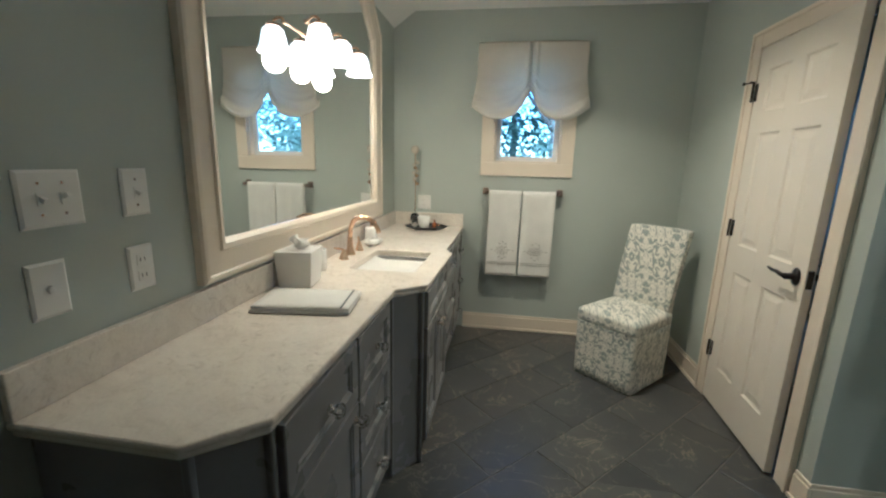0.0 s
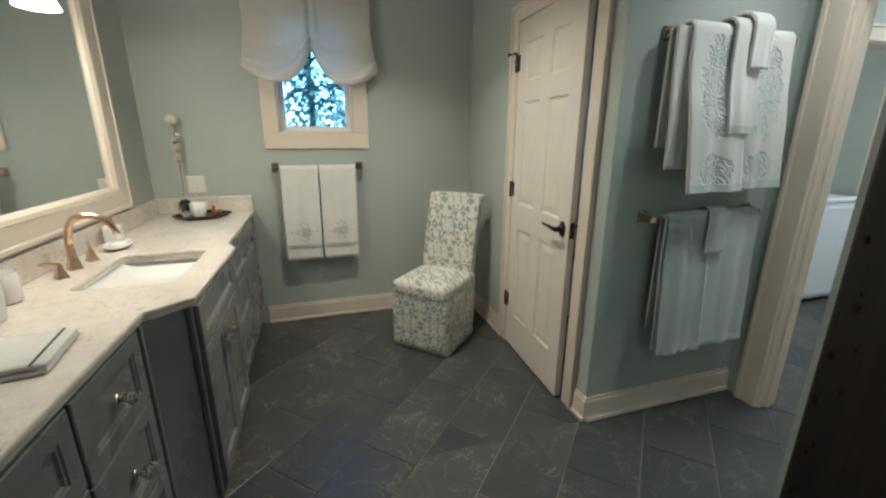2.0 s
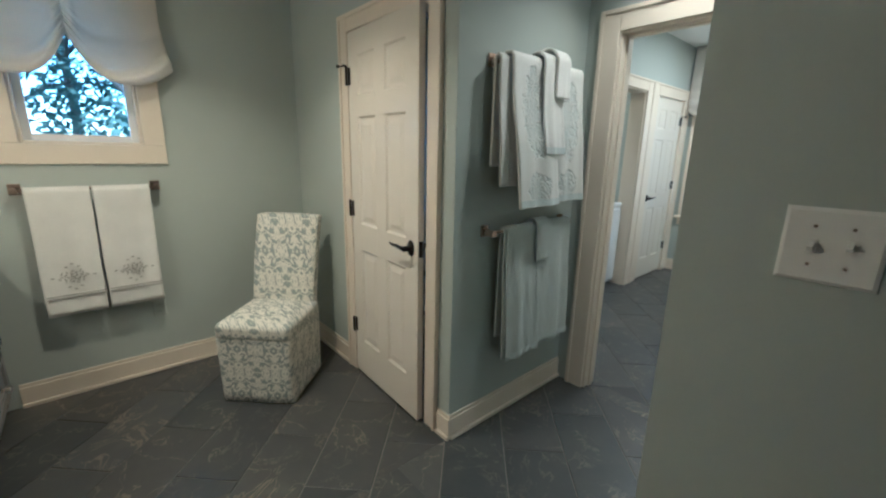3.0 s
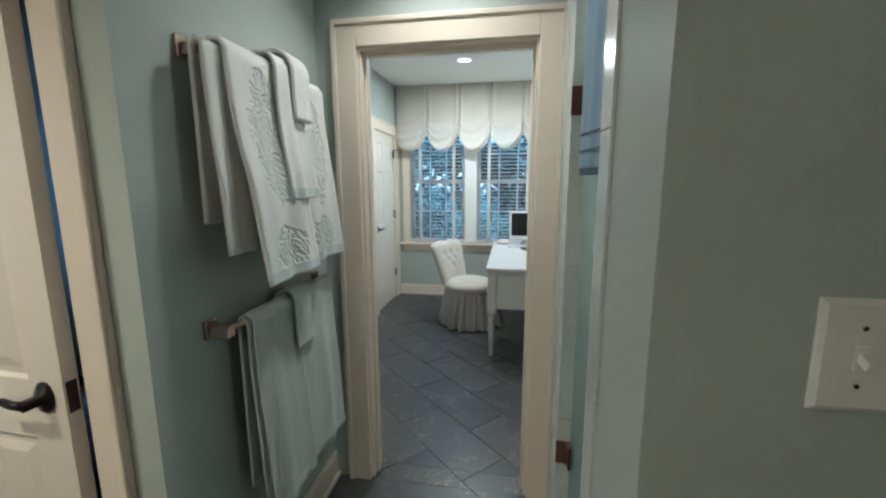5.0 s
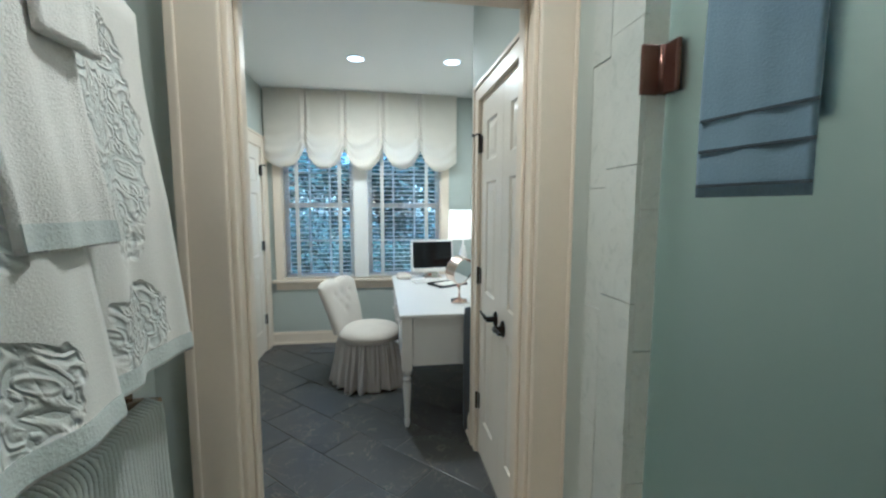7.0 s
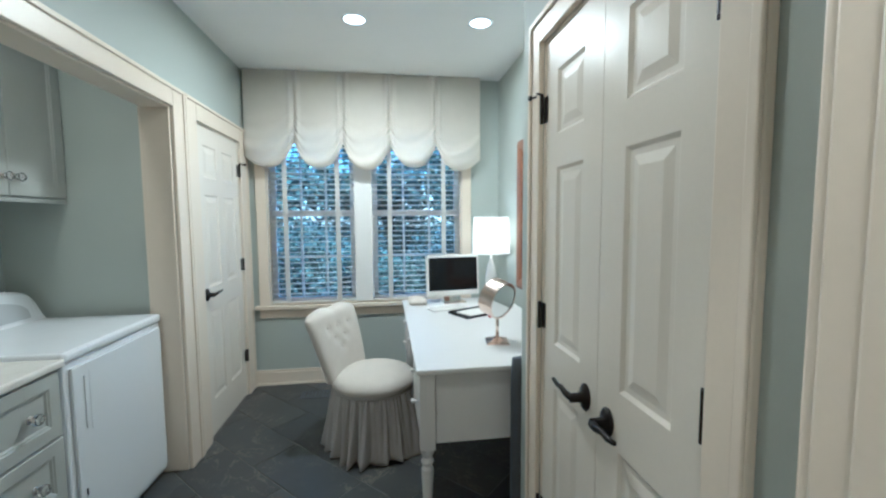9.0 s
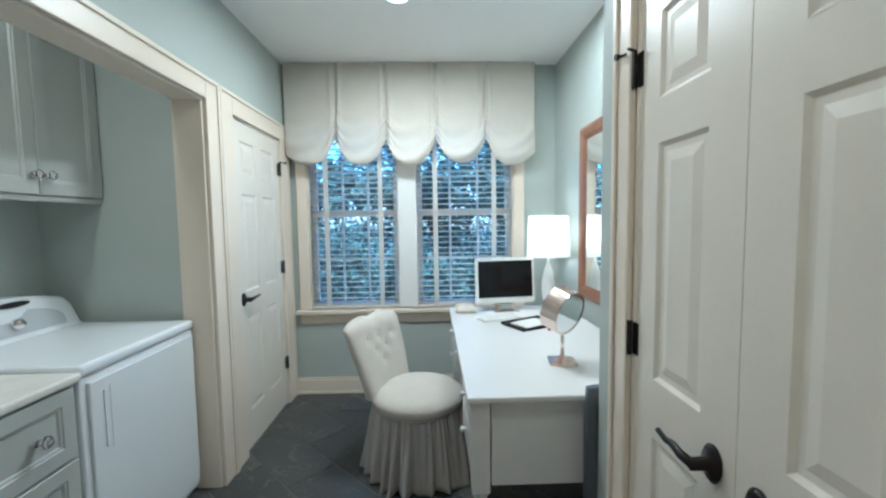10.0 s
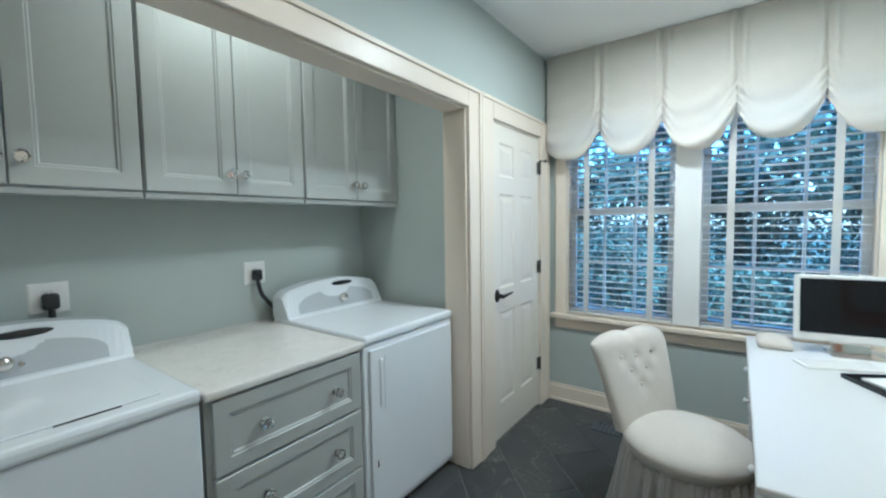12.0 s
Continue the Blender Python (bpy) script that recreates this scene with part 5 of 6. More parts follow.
# ---- laundry alcove ----
def console(w, d, h0, h1):
    """The control housing at the back of a machine: an arched front that leans back."""
    bm = bmesh.new()
    n = 28
    top = lambda u: h0 + (h1 - h0) * math.sin(math.pi * min(1, max(0, (u * 1.06 - 0.03)))) ** 0.75 - 0.022 * max(0.0, 1 - min(u, 1 - u) / 0.05) ** 2
    rows = []
    for i in range(n + 1):
        u = i / n
        x = (u - 0.5) * w
        t = top(u)
        rows.append([bm.verts.new(p) for p in ((x, 0.0, 0.0), (x, 0.012, 0.010), (x, 0.055, t - 0.012), (x, 0.068, t), (x, d, t), (x, d, 0.0))])
    for a, b in zip(rows, rows[1:]):
        for k in range(6):
            bm.faces.new((a[k], b[k], b[(k + 1) % 6], a[(k + 1) % 6]))
    bm.faces.new(rows[0])
    bm.faces.new(rows[-1][::-1])
    bmesh.ops.recalc_face_normals(bm, faces=bm.faces)
    return bm


def machine(name, label, x0, x1, kind):
    w = x1 - x0
    m = thing(name, label, name.replace("_", " "), pose((x0 + x1) / 2, 2.585, 0.0))
    part("body", boxes((-w / 2, 0.0, 0.035, w / 2, 0.70, 0.875)), M_APPL, m, bevel=0.008)
    part("top", boxes((-w / 2 - 0.002, -0.012, 0.8755, w / 2 + 0.002, 0.70, 0.92)), M_APPL, m, bevel=0.014)
    for sx in (-1, 1):
        for yy in (0.06, 0.64):
            part("foot", moved(lathe([(0.0005, 0), (0.022, 0), (0.022, 0.01), (0.01, 0.014), (0.01, 0.036), (0.0005, 0.036)], 12), pose(sx * (w / 2 - 0.06), yy, 0)), M_BLACK, m)
    c = part("console", moved(console(w, 0.15, 0.132, 0.180), pose(0, 0.55, 0.9202)), M_APPL, m, "white arched control housing", smooth=False)

    def arch(u, v):
        a = math.pi * (0.06 + 0.88 * u)
        x = -math.cos(a) * w * 0.40
        t = 0.018 + v * 0.105 * math.sin(a) ** 0.6
        return (x, 0.55 + 0.0075 + (t + 0.0) * 0.295, 0.9202 + t)
    part("panel", sheet(24, 6, arch), M_APPL_GREY, c, "grey arched control panel")
    part("slit", moved(lathe([(0.0005, 0), (0.06, 0), (0.055, 0.004), (0.0005, 0.005)], 20), pose(0.05, 0.596, 1.070, 73) @ Matrix.Diagonal((1.3, 0.22, 1, 1))), M_BLACK, c, "dark grip slit")
    k = part("dial", moved(lathe([(0.0005, 0), (0.026, 0), (0.024, 0.012), (0.018, 0.028), (0.0005, 0.030)], 20), pose(0.0 if kind == "washer" else 0.03, 0.570, 0.985, 73)), M_CHROME, c, "chrome dial", smooth=True)
    if kind == "washer":
        for dx in (-0.07, -0.04, 0.04):
            part("button", moved(lathe([(0.0005, 0), (0.009, 0), (0.008, 0.008), (0.0005, 0.009)], 12), pose(dx, 0.569, 0.975, 73)), M_CHROME, c)
        lid = part("lid", boxes((-w / 2 + 0.085, 0.05, 0.9203, w / 2 - 0.085, 0.50, 0.927)), M_APPL, m, bevel=0.006)
        part("grip", boxes((0.02, 0.046, 0.9204, 0.16, 0.0498, 0.924)), M_BLACK, lid)
    else:
        dr = part("door", boxes((-w / 2 + 0.030, -0.014, 0.07, w / 2 - 0.022, -0.0005, 0.848)), M_APPL, m, bevel=0.004)
        part("grip", join(boxes((-w / 2 + 0.085, -0.019, 0.58, -w / 2 + 0.105, -0.0145, 0.80)), boxes((-w / 2 + 0.115, -0.0165, 0.56, -w / 2 + 0.122, -0.0145, 0.81))), M_APPL, dr, bevel=0.004)
        for hz in (0.20, 0.74):
            part("hinge", box(w / 2 - 0.0215, -0.010, hz - 0.03, w / 2 - 0.012, -0.0006, hz + 0.03), M_APPL_GREY, dr)
        part("badge", box(-w / 2 + 0.06, -0.0165, 0.30, -w / 2 + 0.066, -0.0145, 0.33), M_BLACK, dr)
    return m


machine("washing_machine", "white top-loading washing machine in the alcove", 2.520, 3.200, "washer")
machine("clothes_dryer", "white front-loading clothes dryer in the alcove", 3.868, 4.548, "dryer")

lc = thing("drawer_cabinet", "grey laundry cabinet with three drawers and crystal knobs", "cabinet", pose(3.212, 2.595, 0))
part("body", box(0, 0.001, 0.09, 0.648, 0.74, 0.872), M_CAB, lc)
part("toe_kick", box(0, 0.06, 0, 0.648, 0.74, 0.0898), M_CAB, lc)
for a, b in ((0.10, 0.345), (0.355, 0.605), (0.615, 0.862)):
    front("drawer_front", 0.612, b - a, M_CAB, lc, 0.018, a, [(0.165, (b - a) / 2), (0.47, (b - a) / 2)], stile=0.05)
lt = thing("laundry_counter", "pale quartz counter over the laundry drawers", "countertop", pose(3.206, 2.565, 0.8725))
part("top", box(0, 0, 0, 0.658, 0.775, 0.03), M_QUARTZ2, lt, bevel=0.008)
part("backsplash", box(0.0, 0.775, 0.0, 0.658, 0.794, 0.03), M_QUARTZ2, lt)


def wall_cabinet(x0, x1, label):
    w = x1 - x0
    u = thing("wall_cabinet", label, "cabinet", pose(x0, 3.04, 1.545), "laundry wall cabinets")
    part("body", box(0.0005, 0.001, 0, w - 0.0005, AYB - 3.04 - 0.001, 0.90), M_CAB, u)
    part("light_rail", box(0.0005, -0.012, -0.022, w - 0.0005, 0.02, -0.0005), M_CAB, u, bevel=0.004)
    hw = (w - 0.012) / 2
    front("door", hw, 0.885, M_CAB, u, 0.004, 0.006, [(hw - 0.028, 0.085)], stile=0.058)
    front("door", hw, 0.885, M_CAB, u, 0.008 + hw, 0.006, [(0.028, 0.085)], stile=0.058)
    return u


for a, b in ((2.545, 3.228), (3.232, 3.912), (3.916, 4.597)):
    wall_cabinet(a, b, "grey two-door wall cabinet above the laundry machines")


def plugged(x, z, drop):
    o = plate("outlet_plate", "white outlet plate with a black plug above the machines", pose(x, AYB, z), 0.115, 0.118, "outlet")
    part("plug", moved(soft_box(0.05, 0.035, 0.06, 0.012, 0, 5), pose(0, -0.027, -0.04)), M_BLACK, o, "black round plug", smooth=True)
    part("cable", tube(arc((0, -0.03, -0.03), (0.0, -0.05, -0.12), drop[0], 8) + arc(drop[0], drop[1], drop[2], 8)[1:], 0.011), M_BLACK, o, "thick black cable", smooth=True)


plugged(3.815, 1.165, ((0.03, -0.045, -0.14), (0.07, -0.05, -0.20), (0.14, -0.035, -0.26)))
plugged(3.01, 1.155, ((0.0, -0.045, -0.12), (0.0, -0.05, -0.17), (0.0, -0.03, -0.24)))

# ---- office window ----
picture_trim("trim_window_office", "y", XF, -1, LW[0], LW[1], LW[2], LW[3], 0.085, sill=True)
MUL = (1.45, 1.60)
structure(part("window_mullion", box(XF - 0.018, MUL[0], LW[2] + 0.0145, XF + 0.10, MUL[1], LW[3] - 0.0145), M_SASH, None, bevel=0.004), "white painted mullion between two windows", "window trim")
for k, (a, b) in enumerate(((MUL[1] + 0.001, LW[1] - 0.0145), (LW[0] + 0.0145, MUL[0] - 0.001))):
    lab = "white double-hung office window with small panes"
    wd = structure(thing("window_%d" % (k + 2), lab, "window"), lab, "window")
    sash(wd, "y", XF + 0.045, a, b, LW[2] + 0.0145, 1.50, 3, 2, 0.042, 0.028)
    sash(wd, "y", XF + 0.0755, a, b, 1.455, LW[3] - 0.0145, 3, 2, 0.042, 0.028)
    bl = thing("venetian_blind", "white slatted blind hanging in the office window", "blind", pose(XF + 0.006, (a + b) / 2, 0), "office blinds")
    w = b - a - 0.012
    base = moved(sheet(6, 1, lambda u, v: ((u - 0.5) * 0.048, (v - 0.5) * w, 0.004 * math.cos((u - 0.5) * 2.6))), pose(0, 0, 0, 0, 4, 0))
    first = None
    z = LW[2] + 0.045
    while z < LW[3] - 0.06:
        if first is None:
            first = cloth("slat", base, M_BLIND, bl, 0.003)
            first.location = (0, 0, z)
        else:
            s = new("slat", first.data)
            s.parent = bl
            md = s.modifiers.new("thick", "SOLIDIFY")
            md.thickness, md.offset = 0.003, 0
            s.location = (0, 0, z)
        z += 0.0445
    for f in (-0.31, 0.31):
        part("tape", boxes((-0.0285, f * w - 0.019, LW[2] + 0.03, -0.0265, f * w + 0.019, LW[3] - 0.03)), M_SHADE, bl, "cream ladder tape")
    part("bottom_rail", box(-0.024, -w / 2, LW[2] + 0.016, 0.024, w / 2, LW[2] + 0.034), M_PLASTIC, bl, bevel=0.003)
    part("head_rail", box(-0.026, -w / 2, LW[3] - 0.055, 0.026, w / 2, LW[3] - 0.016), M_PLASTIC, bl)

balloon("balloon_shade", "wide cream balloon shade with five gathered swags", pose(XF - 0.0185, 1.48, 0, 0, 0, -90), 1.95, 5, ZL - 0.004, 1.855, 2.06, 0.085, 0.0)

# ---- desk and what stands on it ----
DX0, DX1, DY0, DY1, DZ = 3.855, 5.40, 0.36, 1.212, 0.775
desk = thing("desk", "white painted desk with turned legs against the wall", "desk", pose(0, 0, 0))
part("tabletop", box(DX0, DY0, DZ - 0.024, DX1, DY1, DZ), M_DESK, desk, bevel=0.006)
part("apron", boxes((DX0 + 0.075, DY0 + 0.03, 0.42, DX0 + 0.50, DY1 - 0.035, DZ - 0.0245), (DX1 - 0.46, DY0 + 0.03, 0.42, DX1 - 0.03, DY1 - 0.035, DZ - 0.0245), (DX0 + 0.50, DY0 + 0.03, DZ - 0.13, DX1 - 0.46, DY1 - 0.05, DZ - 0.0245)), M_DESK, desk)
part("end_panel", box(DX0 + 0.028, DY0 + 0.09, 0.425, DX0 + 0.0745, DY1 - 0.09, DZ - 0.0245), M_DESK, desk)
LEG = [(0.0005, 0), (0.012, 0.0), (0.017, 0.02), (0.02, 0.05), (0.014, 0.065), (0.016, 0.075), (0.027, 0.26), (0.028, 0.30), (0.020, 0.315), (0.030, 0.335), (0.020, 0.355), (0.030, 0.375), (0.031, 0.40), (0.0005, 0.405)]
for x in (DX0 + 0.05, DX1 - 0.05):
    for y in (DY0 + 0.05, DY1 - 0.05):
        part("leg", join(moved(lathe(LEG, 18), pose(x, y, 0)), box(x - 0.034, y - 0.034, 0.4, x + 0.034, y + 0.034, DZ - 0.025)), M_DESK, desk)
for x0, x1 in ((DX0 + 0.10, DX0 + 0.48), (DX1 - 0.44, DX1 - 0.09)):
    for z0, z1 in ((0.435, 0.58), (0.595, 0.735)):
        dr = part("drawer_front", box(x0, DY1 - 0.0345, z0, x1, DY1 - 0.018, z1), M_DESK, desk, bevel=0.003)
        part("knob", moved(lathe([(0.0005, 0), (0.008, 0), (0.008, 0.01), (0.016, 0.02), (0.0005, 0.028)], 14), pose((x0 + x1) / 2, DY1 - 0.018, (z0 + z1) / 2, -90)), M_PORC, dr, "white round knob", smooth=True)
dr = part("drawer_front", box(DX0 + 0.52, DY1 - 0.0495, DZ - 0.12, DX1 - 0.48, DY1 - 0.035, DZ - 0.03), M_DESK, desk, bevel=0.003)

mon = thing("computer", "white all-in-one computer with a dark screen on the desk", "computer", pose(5.235, 0.815, DZ, 0, 0, -82))
part("case", moved(box(-0.215, 0.0, 0.0, 0.215, 0.035, 0.315), pose(0, 0, 0.055, -5)), M_PLASTIC, mon, bevel=0.010)
part("screen", moved(box(-0.197, -0.0025, 0.042, 0.197, -0.0005, 0.297), pose(0, 0, 0.055, -5)), M_SCREEN, mon, "dark switched-off screen")
part("stand", join(moved(box(-0.07, 0.02, 0.004, 0.07, 0.03, 0.16), pose(0, 0.02, 0, -16)), box(-0.09, -0.05, 0, 0.09, 0.09, 0.006)), M_CHROME, mon, bevel=0.002)
kb = thing("keyboard", "flat white computer keyboard on the desk", "keyboard", pose(5.02, 0.90, DZ, 0, 0, -69))
part("plate", box(-0.14, -0.055, 0, 0.14, 0.055, 0.010), M_PLASTIC, kb, bevel=0.003)
part("keys", boxes(*[(-0.13 + i * 0.0188, -0.048 + j * 0.0195, 0.0102, -0.13 + i * 0.0188 + 0.016, -0.048 + j * 0.0195 + 0.0165, 0.0135) for i in range(14) for j in range(5)]), M_PORC, kb, "white keys")
tr = thing("desk_tray", "black desk tray holding papers", "tray", pose(4.85, 0.735, DZ, 0, 0, -62))
part("base", boxes((-0.15, -0.105, 0, 0.15, 0.105, 0.006), (-0.15, -0.105, 0.0062, -0.143, 0.105, 0.018), (0.143, -0.105, 0.0062, 0.15, 0.105, 0.018), (-0.143, -0.105, 0.0062, 0.143, -0.098, 0.018), (-0.143, 0.098, 0.0062, 0.143, 0.105, 0.018)), M_BLACK, tr, bevel=0.002)
pp = thing("paper_stack", "white papers lying in the desk tray", "papers", pose(4.85, 0.735, DZ + 0.0065, 0, 0, -58))
part("sheet", box(-0.10, -0.075, 0, 0.10, 0.075, 0.006), M_PAPER, pp)
rb = thing("lipstick", "small red cosmetic tube beside the tray", "cosmetics", pose(4.72, 0.66, DZ))
part("tube", lathe([(0.0005, 0), (0.010, 0), (0.010, 0.05), (0.0005, 0.052)], 12), M_RED, rb)
hat = thing("mouse_pad", "small rounded cream cushion on the far end of the desk", "cushion", pose(5.26, 1.10, DZ))
part("cushion", moved(soft_box(0.20, 0.14, 0.035, 0.016, 0.02, 8), pose(0, 0, 0)), M_TUFT, hat, smooth=True)

M_ROSE = plain("rosy_chrome", (0.78, 0.66, 0.57), 0.20, 1.0, var=0.03, bumps=0)
mm = thing("makeup_mirror", "chrome round makeup mirror on a stand", "mirror", pose(4.20, 0.755, DZ, 0, 0, -54))
part("base", lathe([(0.0005, 0), (0.085, 0), (0.085, 0.004), (0.03, 0.022), (0.010, 0.03), (0.0005, 0.0302)], 4), M_ROSE, mm)
part("stem", tube([(0, 0, 0.025), (0, 0, 0.145)], lambda s: 0.009 - 0.002 * s), M_ROSE, mm, smooth=True)
hd = part("head", moved(join(lathe([(0.101, -0.042), (0.101, 0.042)], 40, False), lathe([(0.092, -0.0425), (0.1011, -0.0425)], 40, False), lathe([(0.092, 0.0425), (0.1011, 0.0425)], 40, False)), pose(0, 0, 0.235, 105)), M_ROSE, mm, "chrome drum rim", smooth=True)
part("glass", moved(lathe([(0.0005, -0.040), (0.0925, -0.040), (0.0925, 0.040), (0.0005, 0.040)], 32), pose(0, 0, 0.235, 105)), M_MIRROR, hd, "round mirror glass")

lampd = thing("table_lamp", "white table lamp with a drum shade on the desk", "lamp", pose(5.30, 0.50, DZ))
part("base", lathe([(0.0005, 0), (0.06, 0), (0.06, 0.012), (0.03, 0.03), (0.045, 0.10), (0.05, 0.18), (0.03, 0.28), (0.010, 0.33), (0.010, 0.42), (0.0005, 0.42)], 24), M_PORC, lampd, smooth=True)
part("shade", lathe([(0.155, 0.375), (0.150, 0.385), (0.138, 0.665)], 32, False), M_LAMPSHADE, lampd, "white fabric drum shade", smooth=True)

mw = thing("wall_mirror", "large rectangular mirror in a brown wooden frame", "mirror", pose(0, YR, 0))
fr = ring_frame([(4.10, 0.90), (5.13, 0.90), (5.13, 2.00), (4.10, 2.00)], [(4.18, 0.98), (5.05, 0.98), (5.05, 1.92), (4.18, 1.92)], ((0, 0.001), (0, 0.022), (0.25, 0.032), (0.7, 0.026), (1.0, 0.014), (1.0, 0.004)))
part("frame", moved(fr, Matrix(((0, 1, 0, 0), (1, 0, 0, 0), (0, 0, 1, 0), (0, 0, 0, 1)))), M_WOODFRAME, mw, "carved brown wooden frame")
part("glass", box(4.175, 0.004, 0.975, 5.055, 0.010, 1.925), M_MIRROR, mw, "silvered mirror glass")

pan2 = thing("metal_bin", "slim dark grey metal bin beside the desk end", "bin", pose(3.815, 0.62, 0.0))
part("bin", soft_box(0.045, 0.36, 0.83, 0.02, 0, 8), M_GREYPANEL, pan2, smooth=True)

# ---- tufted chair with a gathered skirt ----
CH = pose(4.72, 1.42, 0.0, 0, 0, 152)
tc = thing("vanity_chair", "cream tufted vanity chair with a gathered skirt", "chair", CH)
SR = 0.255


def ruffle(u, v):
    a = 2 * math.pi * u
    w = 21 * a + 1.5 * math.sin(3 * a + 0.4) + 1.1 * math.sin(7 * a)
    g = 0.75 + 0.35 * math.sin(4 * a + 1.2) + 0.2 * math.sin(9 * a)
    fold = math.copysign(abs(math.sin(w)) ** 0.75, math.sin(w)) + 0.4 * math.sin(2 * w + 0.6 + 3 * v)
    p = 0.024 * g * (0.35 + v) * fold + 0.006 * (1 - v) * math.sin(3 * w) + 0.012 * v * math.sin(6 * a + 1)
    r = SR - 0.010 + 0.060 * v ** 0.8 + p
    return (r * math.cos(a), r * 1.02 * math.sin(a), 0.375 * (1 - v) + 0.008 + 0.010 * math.sin(9 * a) * v)


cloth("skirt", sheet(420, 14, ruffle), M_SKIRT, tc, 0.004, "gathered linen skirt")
part("seat_frame", lathe([(0.0005, 0.10), (SR - 0.06, 0.10), (SR - 0.03, 0.37), (0.0005, 0.372)], 24), M_DARK, tc)
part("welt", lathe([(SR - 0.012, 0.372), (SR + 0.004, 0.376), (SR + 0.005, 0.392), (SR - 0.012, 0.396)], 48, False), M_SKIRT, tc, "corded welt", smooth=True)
part("seat", lathe([(0.0005, 0.374), (SR - 0.012, 0.376), (SR + 0.010, 0.40), (SR + 0.008, 0.432), (SR - 0.03, 0.46), (SR * 0.6, 0.482), (SR * 0.25, 0.49), (0.0005, 0.491)], 48), M_TUFT, tc, "round padded seat", smooth=True)


def shell(side):
    def f(u, v):
        c = 2 * u - 1
        a = c * 0.62
        h = 0.43 - 0.035 * abs(c) ** 3 + 0.012 * math.sin(math.pi * abs(c)) - 0.007 * max(0, 1 - abs(c) * 4)
        wdt = 0.205 + 0.055 * v
        y = -0.225 - 0.12 * v ** 1.2 + 0.07 * (1 - math.cos(a * 1.3))
        z = 0.42 + h * v
        th = 0.045 * math.sqrt(max(0.0, 1 - abs(c) ** 6)) * math.sqrt(max(0.0, 1 - max(0, (v - 0.86) / 0.14) ** 2))
        puck = 0.0
        if side > 0:
            for bx, bz in TUFTS:
                d = ((c * wdt - bx) ** 2 + (h * v - bz) ** 2)
                puck += 0.014 * math.exp(-d / 0.0009)
        return (c * wdt, y + side * th - puck, z)
    return f


TUFTS = [(-0.11, 0.31), (0.0, 0.31), (0.11, 0.31), (-0.055, 0.245), (0.055, 0.245), (0.0, 0.18)]
bb = join(sheet(44, 34, shell(1)), sheet(44, 34, shell(-1)))
bmesh.ops.remove_doubles(bb, verts=bb.verts, dist=0.002)
bmesh.ops.recalc_face_normals(bb, faces=bb.faces)
part("backrest", bb, M_TUFT, tc, "curved tufted backrest with a dipped top", smooth=True)
fsh = shell(1)
for bx, bz in TUFTS:
    v = bz / 0.42
    u = 0.5 + 0.5 * bx / (0.205 + 0.055 * v)
    px, py, pz = fsh(u, v)
    part("button", moved(lathe([(0.0005, 0), (0.010, 0), (0.008, 0.005), (0.0005, 0.007)], 10), pose(px, py - 0.001, pz, -90)), M_TUFT, tc, smooth=True)
for sx in (-1, 1):
    for sy in (-1, 1):
        part("leg", moved(lathe([(0.0005, 0), (0.014, 0), (0.018, 0.11), (0.0005, 0.111)], 10), pose(sx * 0.14, sy * 0.14, 0)), M_DARKWOOD, tc)

vent = thing("floor_vent", "dark metal floor vent by the window wall", "vent", pose(5.47, 1.90, 0.0005))
part("plate", boxes((-0.07, -0.14, 0, 0.07, -0.128, 0.005), (-0.07, 0.128, 0, 0.07, 0.14, 0.005), (-0.07, -0.128, 0, -0.058, 0.128, 0.005), (0.058, -0.128, 0, 0.07, 0.128, 0.005)), M_GREYPANEL, vent)
for i in range(9):
    part("slat", box(-0.058, -0.122 + i * 0.029, 0, 0.058, -0.110 + i * 0.029, 0.004), M_GREYPANEL, vent)

# ---- outside ----
M_GRASS = plain("grass", (0.045, 0.065, 0.038), 0.9, var=0.35, fine=25, coarse=1.2, bumps=0.6, dist=0.03)
# sunlight and shade on foliage put into two leaf colours, pale and dark
M_LEAF_SUNLIT = fabric("leaves", (0.085, 0.115, 0.08), (0.13, 0.165, 0.115), weave=30, var=0.4, bumps=0.1, translucent=0.45)
M_LEAF_SHADED = fabric("shaded_leaves", (0.035, 0.052, 0.036), (0.07, 0.095, 0.065), weave=30, var=0.45, bumps=0.1, translucent=0.3)
M_BARK = plain("bark", (0.10, 0.08, 0.06), 0.9, var=0.3, fine=30, bumps=0.8, dist=0.02)
M_BED = plain("mulch", (0.16, 0.13, 0.10), 0.95, var=0.4, fine=40, bumps=0.8, dist=0.02)
tagged(part("ground", boxes((-60, -60, -0.75, 90, 90, -0.55)), M_GRASS), "green lawn around the house", "ground", "", "structure")


def leaf_mass(rng, blobs, count, size, material=None):
    vs, fs = [], []
    for _ in range(count):
        c, r = rng.choice(blobs)
        d = Vector((rng.gauss(0, 1), rng.gauss(0, 1), rng.gauss(0, 1))).normalized() * (rng.random() ** 0.4)
        p = Vector(c) + Vector((d.x * r[0], d.y * r[1], d.z * r[2]))
        s = size * rng.uniform(0.6, 1.4)
        a = Vector((rng.gauss(0, 1), rng.gauss(0, 1), rng.gauss(0, 0.6))).normalized()
        b = a.orthogonal().normalized()
        k = len(vs)
        vs += [p - a * s, p + b * s * 0.45, p + a * s, p - b * s * 0.45]
        fs.append((k, k + 1, k + 2, k + 3))
    me = bpy.data.meshes.new("leaves")
    me.from_pydata([tuple(v) for v in vs], [], fs)
    me.materials.append(material or M_LEAF_SUNLIT)
    return me


